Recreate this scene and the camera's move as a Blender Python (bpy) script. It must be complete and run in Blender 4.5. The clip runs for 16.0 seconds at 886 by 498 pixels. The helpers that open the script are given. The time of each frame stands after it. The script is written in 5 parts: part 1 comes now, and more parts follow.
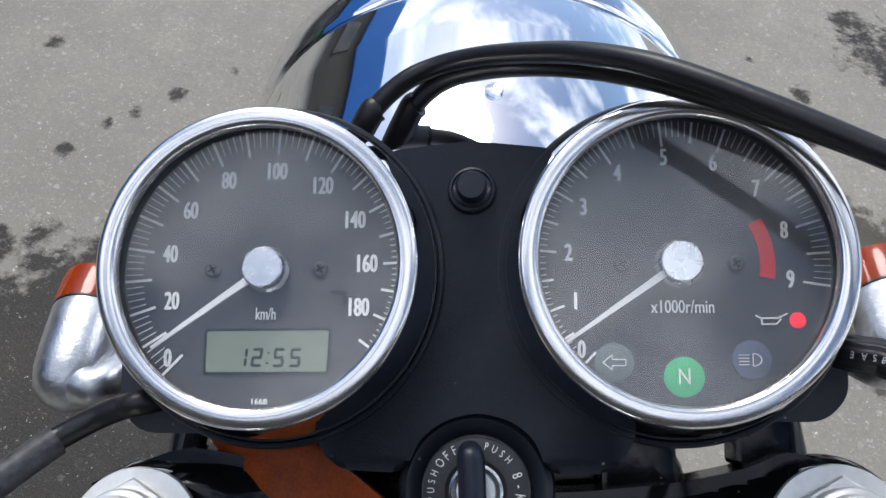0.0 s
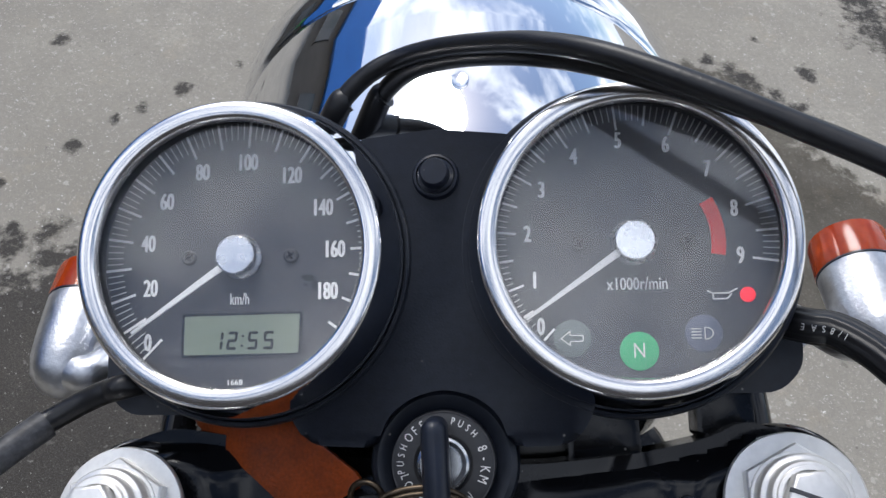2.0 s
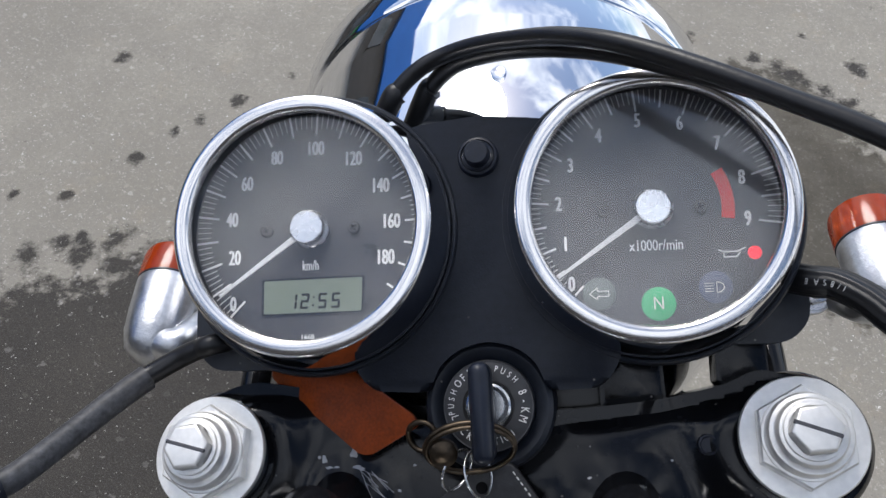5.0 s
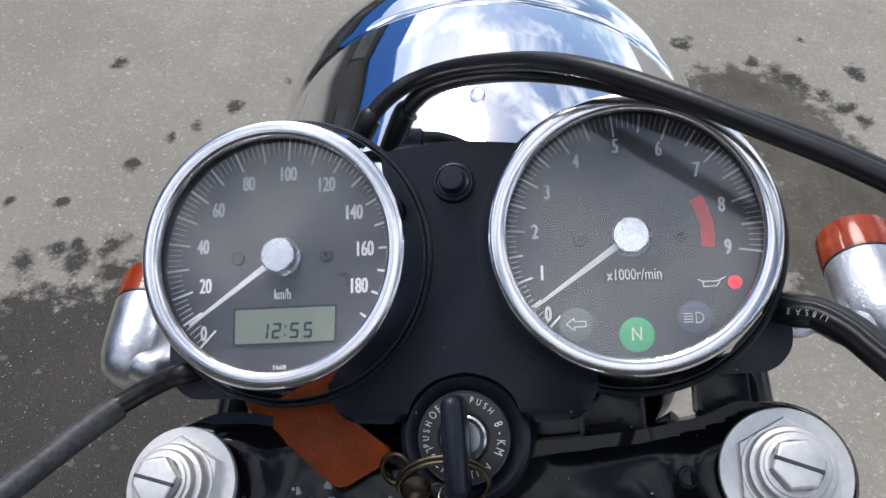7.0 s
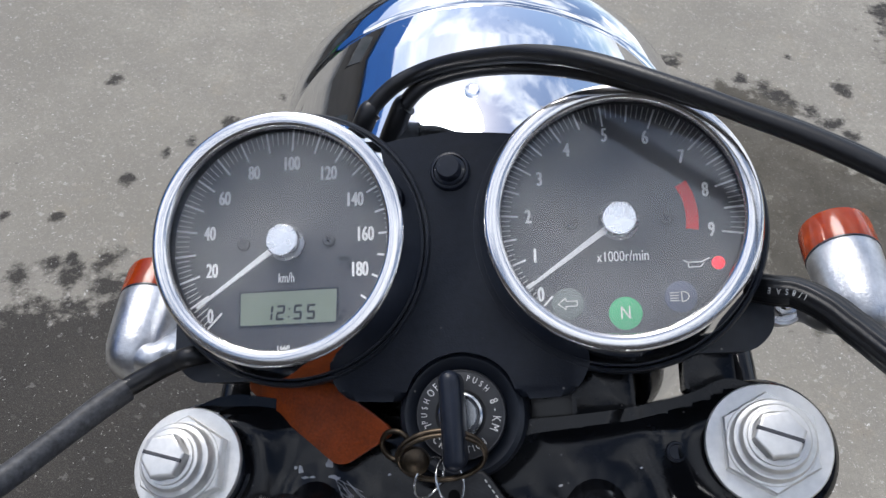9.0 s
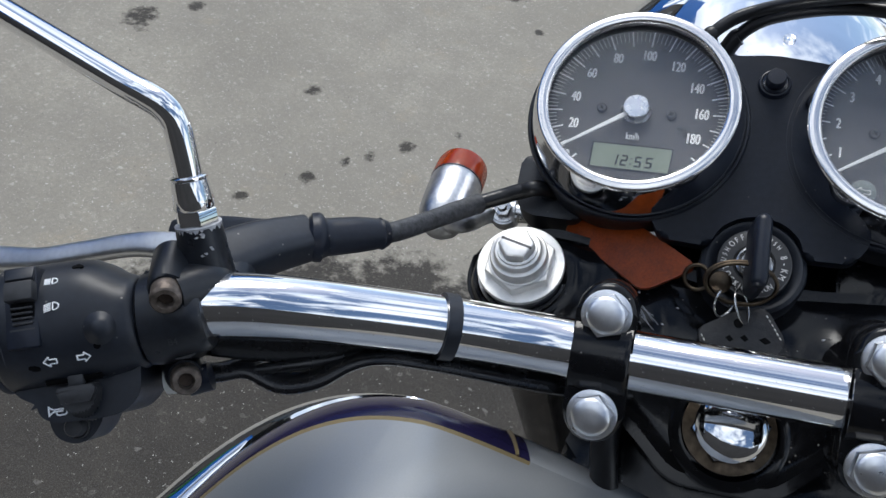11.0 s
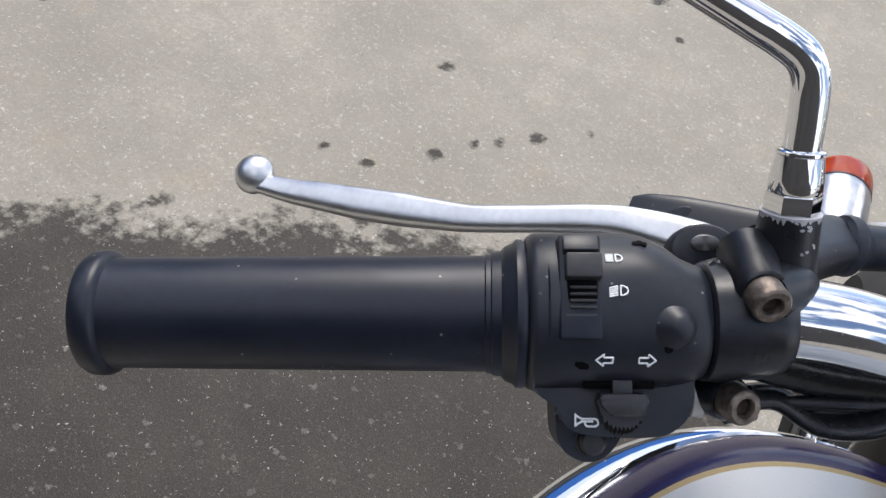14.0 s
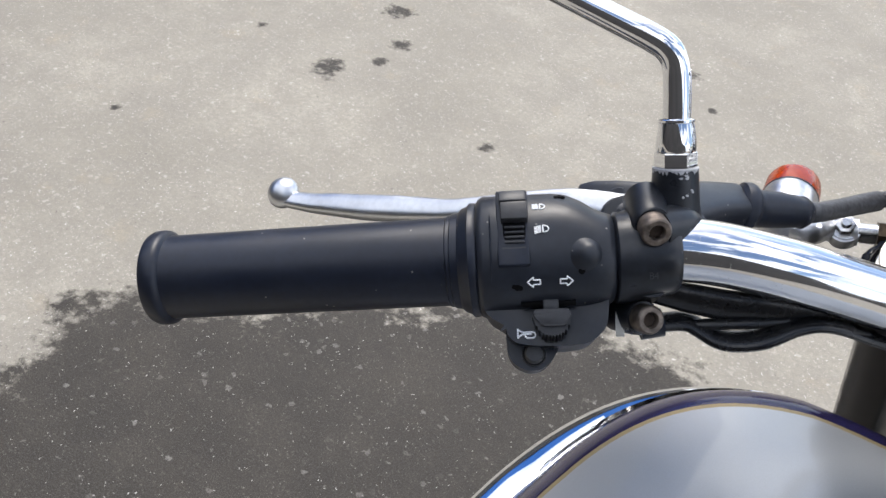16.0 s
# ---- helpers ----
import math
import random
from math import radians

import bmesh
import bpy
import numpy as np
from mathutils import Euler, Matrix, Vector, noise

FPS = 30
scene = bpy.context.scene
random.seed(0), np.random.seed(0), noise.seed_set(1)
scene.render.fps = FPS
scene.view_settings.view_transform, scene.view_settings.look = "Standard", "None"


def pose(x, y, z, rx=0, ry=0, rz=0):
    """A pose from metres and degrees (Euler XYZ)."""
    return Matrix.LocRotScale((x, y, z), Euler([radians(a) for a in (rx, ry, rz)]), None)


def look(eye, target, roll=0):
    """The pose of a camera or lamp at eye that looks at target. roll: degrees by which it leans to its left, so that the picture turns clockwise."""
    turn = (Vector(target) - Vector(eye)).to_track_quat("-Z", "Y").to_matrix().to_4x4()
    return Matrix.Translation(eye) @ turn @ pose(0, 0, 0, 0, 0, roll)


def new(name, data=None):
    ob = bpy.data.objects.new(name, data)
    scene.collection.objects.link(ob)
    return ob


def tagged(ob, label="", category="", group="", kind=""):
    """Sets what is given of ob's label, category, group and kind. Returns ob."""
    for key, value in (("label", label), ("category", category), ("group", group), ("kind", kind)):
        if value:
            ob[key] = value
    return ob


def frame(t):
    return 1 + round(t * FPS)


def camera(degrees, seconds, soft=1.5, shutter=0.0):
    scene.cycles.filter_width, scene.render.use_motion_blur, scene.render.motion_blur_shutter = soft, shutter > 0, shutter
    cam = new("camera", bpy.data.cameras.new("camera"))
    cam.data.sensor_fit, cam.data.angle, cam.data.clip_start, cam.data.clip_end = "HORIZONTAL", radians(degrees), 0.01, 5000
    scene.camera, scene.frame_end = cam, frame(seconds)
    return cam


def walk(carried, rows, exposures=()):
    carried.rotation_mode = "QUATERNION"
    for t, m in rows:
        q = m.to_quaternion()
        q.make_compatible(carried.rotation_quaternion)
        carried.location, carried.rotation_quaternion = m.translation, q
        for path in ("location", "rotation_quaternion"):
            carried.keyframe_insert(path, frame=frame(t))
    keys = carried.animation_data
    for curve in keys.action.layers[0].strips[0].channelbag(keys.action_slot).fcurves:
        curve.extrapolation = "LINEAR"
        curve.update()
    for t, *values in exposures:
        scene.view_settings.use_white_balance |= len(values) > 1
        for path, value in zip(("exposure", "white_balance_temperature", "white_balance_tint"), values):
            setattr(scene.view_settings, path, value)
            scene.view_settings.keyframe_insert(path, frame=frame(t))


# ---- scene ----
cam = camera(55.72, 16.0)
PATH = [
    (0, (0.04721, -0.13091, 1.23248), (0.02611, 1.14972, -0.30360), 10.617),
    (0.5, (0.04818, -0.13120, 1.23341), (0.01268, 1.13123, -0.31740), 9.736),
    (1, (0.05297, -0.13242, 1.23480), (0.01647, 1.12793, -0.31767), 9.511),
    (1.5, (0.05674, -0.13293, 1.23824), (0.01634, 1.12295, -0.31776), 9.061),
    (2, (0.06068, -0.13586, 1.24056), (0.01405, 1.11857, -0.31643), 8.458),
    (2.5, (0.06703, -0.14497, 1.24817), (-0.00135, 1.12442, -0.29584), 7.261),
    (3, (0.07228, -0.16468, 1.25995), (-0.05242, 1.11097, -0.27535), 4.954),
    (3.5, (0.06438, -0.19254, 1.26293), (-0.11047, 1.07523, -0.27401), 3.384),
    (4, (0.06775, -0.18026, 1.26285), (-0.10996, 1.08951, -0.27212), 3.234),
    (4.2, (0.06580, -0.17672, 1.26250), (-0.10932, 1.08891, -0.27617), 3.216),
    (6.5, (0.06883, -0.15562, 1.25741), (-0.09580, 1.08696, -0.30108), 3.211),
    (7, (0.07235, -0.15492, 1.26125), (-0.09869, 1.09714, -0.28894), 3.007),
    (7.5, (0.07390, -0.14951, 1.26144), (-0.09580, 1.10162, -0.28964), 2.721),
    (8, (0.07625, -0.14973, 1.26306), (-0.09240, 1.10100, -0.28847), 2.473),
    (8.2, (0.07584, -0.15097, 1.26275), (-0.09245, 1.09937, -0.28912), 2.488),
    (10.3, (0.05094, -0.24743, 1.26431), (-0.16083, 1.14828, -0.15244), 7.360),
    (10.5, (0.04312, -0.26358, 1.26080), (-0.21932, 1.13151, -0.14805), 7.675),
    (11, (0.02537, -0.31084, 1.25295), (-0.42200, 1.04292, -0.14961), 8.003),
    (11.5, (0.01104, -0.34441, 1.25065), (-0.68895, 0.90883, -0.14197), 6.363),
    (12, (0.00507, -0.35117, 1.25317), (-0.91336, 0.77301, -0.12258), 4.986),
    (12.5, (-0.02052, -0.36403, 1.24004), (-0.96144, 0.77141, -0.11105), 6.670),
    (13, (-0.07723, -0.38215, 1.21735), (-0.84291, 0.88973, -0.12282), 9.705),
    (13.5, (-0.11533, -0.35649, 1.19809), (-0.69287, 0.96834, -0.18440), 12.833),
    (14, (-0.12767, -0.34340, 1.18916), (-0.66229, 0.94479, -0.24428), 13.776),
    (14.5, (-0.12190, -0.34082, 1.19018), (-0.67642, 0.92501, -0.25556), 13.147),
    (15, (-0.11636, -0.34358, 1.19244), (-0.73084, 0.92965, -0.22223), 11.616),
    (15.5, (-0.10072, -0.36409, 1.19700), (-0.78327, 0.93500, -0.16187), 9.792),
    (16, (-0.06241, -0.39705, 1.21142), (-0.81124, 0.93155, -0.08245), 6.418),
]
walk(cam, [(t, look(eye, target, roll)) for t, eye, target, roll in PATH],
     [(0, 0.66, 6240, 10), (2, 0.66, 6270, 11), (4, 0.65, 6370, 11), (8, 0.68, 6350, 11), (10.5, 0.62, 6240, 10), (11.0, 0.58, 6240, 8), (11.6, 0.95, 6260, 6), (12.2, 1.17, 6430, 8), (13.0, 1.29, 6480, 9), (14, 1.09, 6660, 12), (15, 1.14, 6700, 12), (16, 1.28, 6640, 11)])

# ---- world and light ----
world = bpy.data.worlds.new("sky")
scene.world = world
world.use_nodes = True
wn, wl = world.node_tree.nodes, world.node_tree.links
wn.clear()
SUN_ELEV, SUN_TURN = radians(52), radians(-35)
sky = wn.new("ShaderNodeTexSky")
sky.sky_type, sky.sun_disc, sky.sun_elevation, sky.sun_rotation = "NISHITA", False, SUN_ELEV, SUN_TURN
wtc = wn.new("ShaderNodeTexCoord")
wmap = wn.new("ShaderNodeMapping")
wmap.inputs["Scale"].default_value = (1.0, 1.0, 1.5)
wmap.inputs["Location"].default_value = (0.35, 0.15, 0.3)
wnoise = wn.new("ShaderNodeTexNoise")
wnoise.inputs["Scale"].default_value, wnoise.inputs["Detail"].default_value = 3.4, 9.0
wnoise.inputs["Roughness"].default_value, wnoise.inputs["Distortion"].default_value = 0.55, 0.25
wramp = wn.new("ShaderNodeValToRGB")
wramp.color_ramp.elements[0].position, wramp.color_ramp.elements[1].position = 0.45, 0.60
wnoise2 = wn.new("ShaderNodeTexNoise")
wnoise2.inputs["Scale"].default_value, wnoise2.inputs["Detail"].default_value = 5.0, 6.0
wshade = wn.new("ShaderNodeValToRGB")
wshade.color_ramp.elements[0].position, wshade.color_ramp.elements[1].position = 0.3, 0.68
wshade.color_ramp.elements[0].color, wshade.color_ramp.elements[1].color = (5.4, 6.1, 7.4, 1), (11.8, 12.0, 12.4, 1)
wmix = wn.new("ShaderNodeMix")
wmix.data_type = "RGBA"
wbg = wn.new("ShaderNodeBackground")
wbg.inputs["Strength"].default_value = 0.1
wout = wn.new("ShaderNodeOutputWorld")
wl.new(wtc.outputs["Generated"], wmap.inputs["Vector"])
wl.new(wmap.outputs["Vector"], wnoise.inputs["Vector"])
wl.new(wmap.outputs["Vector"], wnoise2.inputs["Vector"])
wl.new(wnoise.outputs["Fac"], wramp.inputs["Fac"])
wl.new(wnoise2.outputs["Fac"], wshade.inputs["Fac"])
wl.new(wramp.outputs["Color"], wmix.inputs["Factor"])
wl.new(sky.outputs["Color"], wmix.inputs["A"])
wl.new(wshade.outputs["Color"], wmix.inputs["B"])
wl.new(wmix.outputs["Result"], wbg.inputs["Color"])
wl.new(wbg.outputs["Background"], wout.inputs["Surface"])

sun = new("sun", bpy.data.lights.new("sun", "SUN"))
sun.data.energy, sun.data.angle, sun.data.color = 1.5, radians(26), (1.0, 0.96, 0.9)
sun.matrix_world = look((0, 0, 5), (0 - math.sin(SUN_TURN) * math.cos(SUN_ELEV) * 5, -math.cos(SUN_TURN) * math.cos(SUN_ELEV) * 5, 5 - 5 * math.sin(SUN_ELEV)))


# ---- materials ----
def mat(name, color, rough=0.5, metal=0.0, coat=0.0, grain=0.0, grain_scale=400.0, stain=0.0, stain_scale=25.0, bump=0.0, bump_scale=600.0,
        transmission=0.0, ior=1.45, rough_var=0.0, spec=0.5, dust=0.0, dust_scale=520.0):
    """A surface with colour variation at two scales, roughness variation and fine relief."""
    m = bpy.data.materials.new(name)
    m.use_nodes = True
    n, l = m.node_tree.nodes, m.node_tree.links
    p = n["Principled BSDF"]
    p.inputs["Roughness"].default_value, p.inputs["Metallic"].default_value = rough, metal
    p.inputs["Coat Weight"].default_value, p.inputs["Coat Roughness"].default_value = coat, 0.04
    p.inputs["Transmission Weight"].default_value, p.inputs["IOR"].default_value = transmission, ior
    p.inputs["Specular IOR Level"].default_value = spec
    tc = n.new("ShaderNodeTexCoord")

    def tex(scale, detail=4.0):
        t = n.new("ShaderNodeTexNoise")
        t.inputs["Scale"].default_value, t.inputs["Detail"].default_value = scale, detail
        l.new(tc.outputs["Object"], t.inputs["Vector"])
        return t

    def spread(t, low, high):
        r = n.new("ShaderNodeMapRange")
        r.inputs["From Min"].default_value, r.inputs["From Max"].default_value = 0.3, 0.7
        r.inputs["To Min"].default_value, r.inputs["To Max"].default_value = low, high
        l.new(t.outputs["Fac"], r.inputs["Value"])
        return r.outputs["Result"]

    rgb = n.new("ShaderNodeRGB")
    rgb.outputs[0].default_value = (*color, 1)
    out = rgb.outputs[0]
    for amount, scale in ((grain, grain_scale), (stain, stain_scale)):
        if amount:
            h = n.new("ShaderNodeHueSaturation")
            l.new(out, h.inputs["Color"])
            l.new(spread(tex(scale), 1 - amount, 1 + amount), h.inputs["Value"])
            out = h.outputs["Color"]
    if dust:
        v = n.new("ShaderNodeTexVoronoi")
        v.inputs["Scale"].default_value = dust_scale
        l.new(tc.outputs["Object"], v.inputs["Vector"])
        sep = n.new("ShaderNodeSeparateColor")
        l.new(v.outputs["Color"], sep.inputs["Color"])
        cell = n.new("ShaderNodeMapRange")
        cell.inputs["From Min"].default_value, cell.inputs["From Max"].default_value = 1.0 - dust, 1.0 - dust + 0.01
        l.new(sep.outputs[0], cell.inputs["Value"])
        spot = n.new("ShaderNodeMapRange")
        spot.inputs["From Min"].default_value, spot.inputs["From Max"].default_value = 0.10, 0.24
        spot.inputs["To Min"].default_value, spot.inputs["To Max"].default_value = 0.75, 0.0
        l.new(v.outputs["Distance"], spot.inputs["Value"])
        both = n.new("ShaderNodeMath")
        both.operation = "MULTIPLY"
        l.new(cell.outputs["Result"], both.inputs[0])
        l.new(spot.outputs["Result"], both.inputs[1])
        x = n.new("ShaderNodeMix")
        x.data_type = "RGBA"
        x.inputs["B"].default_value = (0.34, 0.32, 0.29, 1)
        l.new(both.outputs[0], x.inputs["Factor"])
        l.new(out, x.inputs["A"])
        out = x.outputs["Result"]
        if metal:
            less = n.new("ShaderNodeMath")
            less.operation = "SUBTRACT"
            less.inputs[0].default_value = metal
            l.new(both.outputs[0], less.inputs[1])
            l.new(less.outputs[0], p.inputs["Metallic"])
    l.new(out, p.inputs["Base Color"])
    if rough_var:
        l.new(spread(tex(stain_scale * 2.3, 6.0), max(0.0, rough - rough_var), rough + rough_var), p.inputs["Roughness"])
    if bump:
        b = n.new("ShaderNodeBump")
        b.inputs["Strength"].default_value, b.inputs["Distance"].default_value = bump, 0.0006
        l.new(tex(bump_scale).outputs["Fac"], b.inputs["Height"])
        l.new(b.outputs["Normal"], p.inputs["Normal"])
    return m


CHROME = mat("chrome", (0.80, 0.81, 0.83), 0.04, 1.0, stain=0.05, rough_var=0.025, stain_scale=30, dust=0.015, dust_scale=420)
CHROME_BAR = mat("bar chrome", (0.80, 0.81, 0.83), 0.075, 1.0, stain=0.06, rough_var=0.03, stain_scale=40, dust=0.16, dust_scale=1100)
BEZEL = mat("bezel chrome", (0.86, 0.835, 0.81), 0.2, 1.0, stain=0.03, rough_var=0.02, stain_scale=60)
LEVER = mat("dull polished alloy", (0.60, 0.61, 0.625), 0.34, 1.0, grain=0.05, stain=0.10, rough_var=0.04, stain_scale=50)
BOLT = mat("bolt plating", (0.80, 0.81, 0.83), 0.33, 1.0, grain=0.06, stain=0.08, rough_var=0.06, stain_scale=80)
HUB = mat("brushed needle cap", (0.86, 0.87, 0.89), 0.26, 1.0, grain=0.02, stain=0.03, rough_var=0.05, stain_scale=120)
CHROME_SATIN = mat("polished alloy", (0.66, 0.67, 0.70), 0.27, 1.0, grain=0.03, stain=0.10, rough_var=0.08, stain_scale=60)
ALLOY = mat("cast alloy", (0.55, 0.56, 0.58), 0.38, 1.0, grain=0.10, stain=0.15, rough_var=0.1, stain_scale=60, bump=0.25, bump_scale=900)
ANODISED = mat("anodised silver", (0.80, 0.785, 0.75), 0.38, 0.62, grain=0.06, stain=0.08, rough_var=0.1, stain_scale=80)
BLACK_PLASTIC = mat("black plastic", (0.0135, 0.0165, 0.0235), 0.40, spec=0.5, dust=0.02, grain=0.15, stain=0.2, rough_var=0.08, bump=0.06, bump_scale=2600)
PANEL = mat("moulded black panel", (0.0085, 0.0112, 0.018), 0.40, spec=0.28, dust=0.008, grain=0.15, stain=0.2, rough_var=0.08, bump=0.12, bump_scale=1500)
BLACK_PAINT = mat("black gloss paint", (0.006, 0.0063, 0.0075), 0.14, spec=0.34, bump=0.35, bump_scale=55, dust=0.035, grain=0.2, stain=0.2, rough_var=0.07, stain_scale=50)
SATIN_BLACK = mat("satin black casting", (0.013, 0.015, 0.0195), 0.34, spec=0.48, dust=0.02, grain=0.2, stain=0.25, rough_var=0.08, stain_scale=60, bump=0.05, bump_scale=900)
RUBBER = mat("black rubber", (0.0080, 0.0112, 0.0205), 0.40, spec=0.46, dust=0.02, grain=0.18, stain=0.2, rough_var=0.07, bump=0.05, bump_scale=2600)
HOSE = mat("black hose rubber", (0.012, 0.012, 0.013), 0.35, grain=0.15, stain=0.2, rough_var=0.08, bump=0.15)
GREY_SLEEVE = mat("scuffed grey sleeve", (0.045, 0.046, 0.05), 0.5, grain=0.5, grain_scale=500, stain=0.3, stain_scale=120, bump=0.3)
DIAL = mat("dial face", (0.070, 0.072, 0.082), 0.5, stain=0.06, grain=0.05)
DIAL_DIRT = mat("dial dirt", (0.030, 0.031, 0.036), 0.6, grain=0.3, stain=0.2)
INK = mat("white dial ink", (0.92, 0.93, 0.94), 0.6, grain=0.05)
INK_DIM = mat("worn white ink", (0.74, 0.74, 0.73), 0.6, grain=0.15)
NEEDLE = mat("white needle", (0.78, 0.80, 0.82), 0.4, grain=0.03)
RED_INK = mat("red dial ink", (0.75, 0.03, 0.03), 0.5, grain=0.05)
LCD = mat("display panel", (0.21, 0.25, 0.20), 0.35, grain=0.04, stain=0.05)
LCD_INK = mat("display digits", (0.02, 0.024, 0.024), 0.4)
AMBER = mat("amber lens", (0.52, 0.062, 0.005), 0.12, transmission=0.45, ior=1.49, grain=0.08, stain=0.1)
ORANGE_LEATHER = mat("orange leather", (0.25, 0.042, 0.003), 0.34, spec=0.35, grain=0.2, grain_scale=900, stain=0.25, stain_scale=90, bump=0.35, bump_scale=900)
BLACK_LEATHER = mat("black leather", (0.014, 0.014, 0.015), 0.42, grain=0.3, stain=0.2, bump=0.4, bump_scale=1100)
THREAD = mat("pale thread", (0.72, 0.71, 0.67), 0.8, grain=0.1)
BRONZE = mat("aged brass", (0.080, 0.062, 0.044), 0.4, 1.0, grain=0.2, stain=0.3, stain_scale=200)
STEEL = mat("steel", (0.58, 0.58, 0.58), 0.25, 1.0, grain=0.08, stain=0.1)
PRIMER = mat("bared grey metal", (0.46, 0.46, 0.47), 0.6, grain=0.15, stain=0.2)
VINYL = mat("black vinyl sleeve", (0.010, 0.0105, 0.012), 0.24, spec=0.5, grain=0.15, stain=0.25, rough_var=0.08, stain_scale=60, bump=0.25, bump_scale=140)
SOCKET = mat("rust in the socket", (0.05, 0.036, 0.028), 0.8, grain=0.3, spec=0.2)
RUSTY = mat("rusted steel", (0.155, 0.128, 0.108), 0.48, 0.7, grain=0.35, stain=0.4, stain_scale=250, bump=0.4)
SILVER_PAINT = mat("silver metallic paint", (0.262, 0.278, 0.295), 0.42, 0.45, coat=0.5, grain=0.05, grain_scale=2500, stain=0.02)
NAVY_PAINT = mat("navy gloss paint", (0.013, 0.011, 0.040), 0.17, spec=0.45, grain=0.1, stain=0.05, rough_var=0.04)
GOLD_PAINT = mat("gold pinstripe", (0.20, 0.155, 0.075), 0.45, 0.2, grain=0.08)
WHITE_PLASTIC = mat("white plastic", (0.62, 0.63, 0.60), 0.45, grain=0.06, stain=0.1)
# near-black: painted shade of slots and holes, plain black on the fob
PITCH = mat("black for recess shade and emblems", (0.003, 0.003, 0.0035), 0.7, spec=0.1, grain=0.2)
GREY_PLASTIC = mat("dark grey plastic", (0.03, 0.031, 0.034), 0.45, grain=0.15, stain=0.15, bump=0.15)
SCREW = mat("dull screw", (0.085, 0.085, 0.09), 0.45, 0.6, grain=0.15)
WATER = mat("water", (1, 1, 1), 0.0, transmission=1.0, ior=1.33)
PAPER = mat("white card", (0.7, 0.7, 0.68), 0.7, grain=0.04)
GLASS = mat("gauge glass", (1, 1, 1), 0.0, transmission=1.0, ior=1.5)


def hazy(clear, amount):
    """The same glass with a pale diffuse veil imitating reflected sky, uneven over its width."""
    m = clear.copy()
    m.name = "gauge glass with sky veil"
    n, l = m.node_tree.nodes, m.node_tree.links
    veil = n.new("ShaderNodeBsdfDiffuse")
    veil.inputs["Color"].default_value = (0.72, 0.74, 0.78, 1)
    tc, t, r = n.new("ShaderNodeTexCoord"), n.new("ShaderNodeTexNoise"), n.new("ShaderNodeMapRange")
    t.inputs["Scale"].default_value, t.inputs["Detail"].default_value = 45.0, 6.0
    r.inputs["From Min"].default_value, r.inputs["From Max"].default_value = 0.3, 0.7
    r.inputs["To Min"].default_value, r.inputs["To Max"].default_value = amount * 0.6, amount * 1.4
    l.new(tc.outputs["Object"], t.inputs["Vector"])
    l.new(t.outputs["Fac"], r.inputs["Value"])
    both = n.new("ShaderNodeMixShader")
    l.new(r.outputs["Result"], both.inputs["Fac"])
    l.new(n["Principled BSDF"].outputs["BSDF"], both.inputs[1])
    l.new(veil.outputs["BSDF"], both.inputs[2])
    l.new(both.outputs["Shader"], n["Material Output"].inputs["Surface"])
    return m


# sky reflection painted as a pale veil, stronger on the tachometer
VEILED_GLASS, FAINT_VEIL_GLASS = hazy(GLASS, 0.036), hazy(GLASS, 0.020)
TYRE = mat("tyre rubber", (0.02, 0.02, 0.02), 0.8, grain=0.2, stain=0.2)


def lamp_mat(name, color, glow):
    m = mat(name, color, 0.4, grain=0.05)
    p = m.node_tree.nodes["Principled BSDF"]
    p.inputs["Emission Color"].default_value, p.inputs["Emission Strength"].default_value = (*color, 1), glow
    return m


LAMP_GREEN = lamp_mat("lit green lamp", (0.05, 0.36, 0.16), 0.22)
LAMP_RED = lamp_mat("lit red lamp", (0.8, 0.02, 0.04), 0.6)
LAMP_BLUE = mat("unlit blue lamp", (0.13, 0.15, 0.22), 0.4, grain=0.05)
LAMP_GREY = mat("unlit grey lamp", (0.16, 0.19, 0.19), 0.4, grain=0.05)


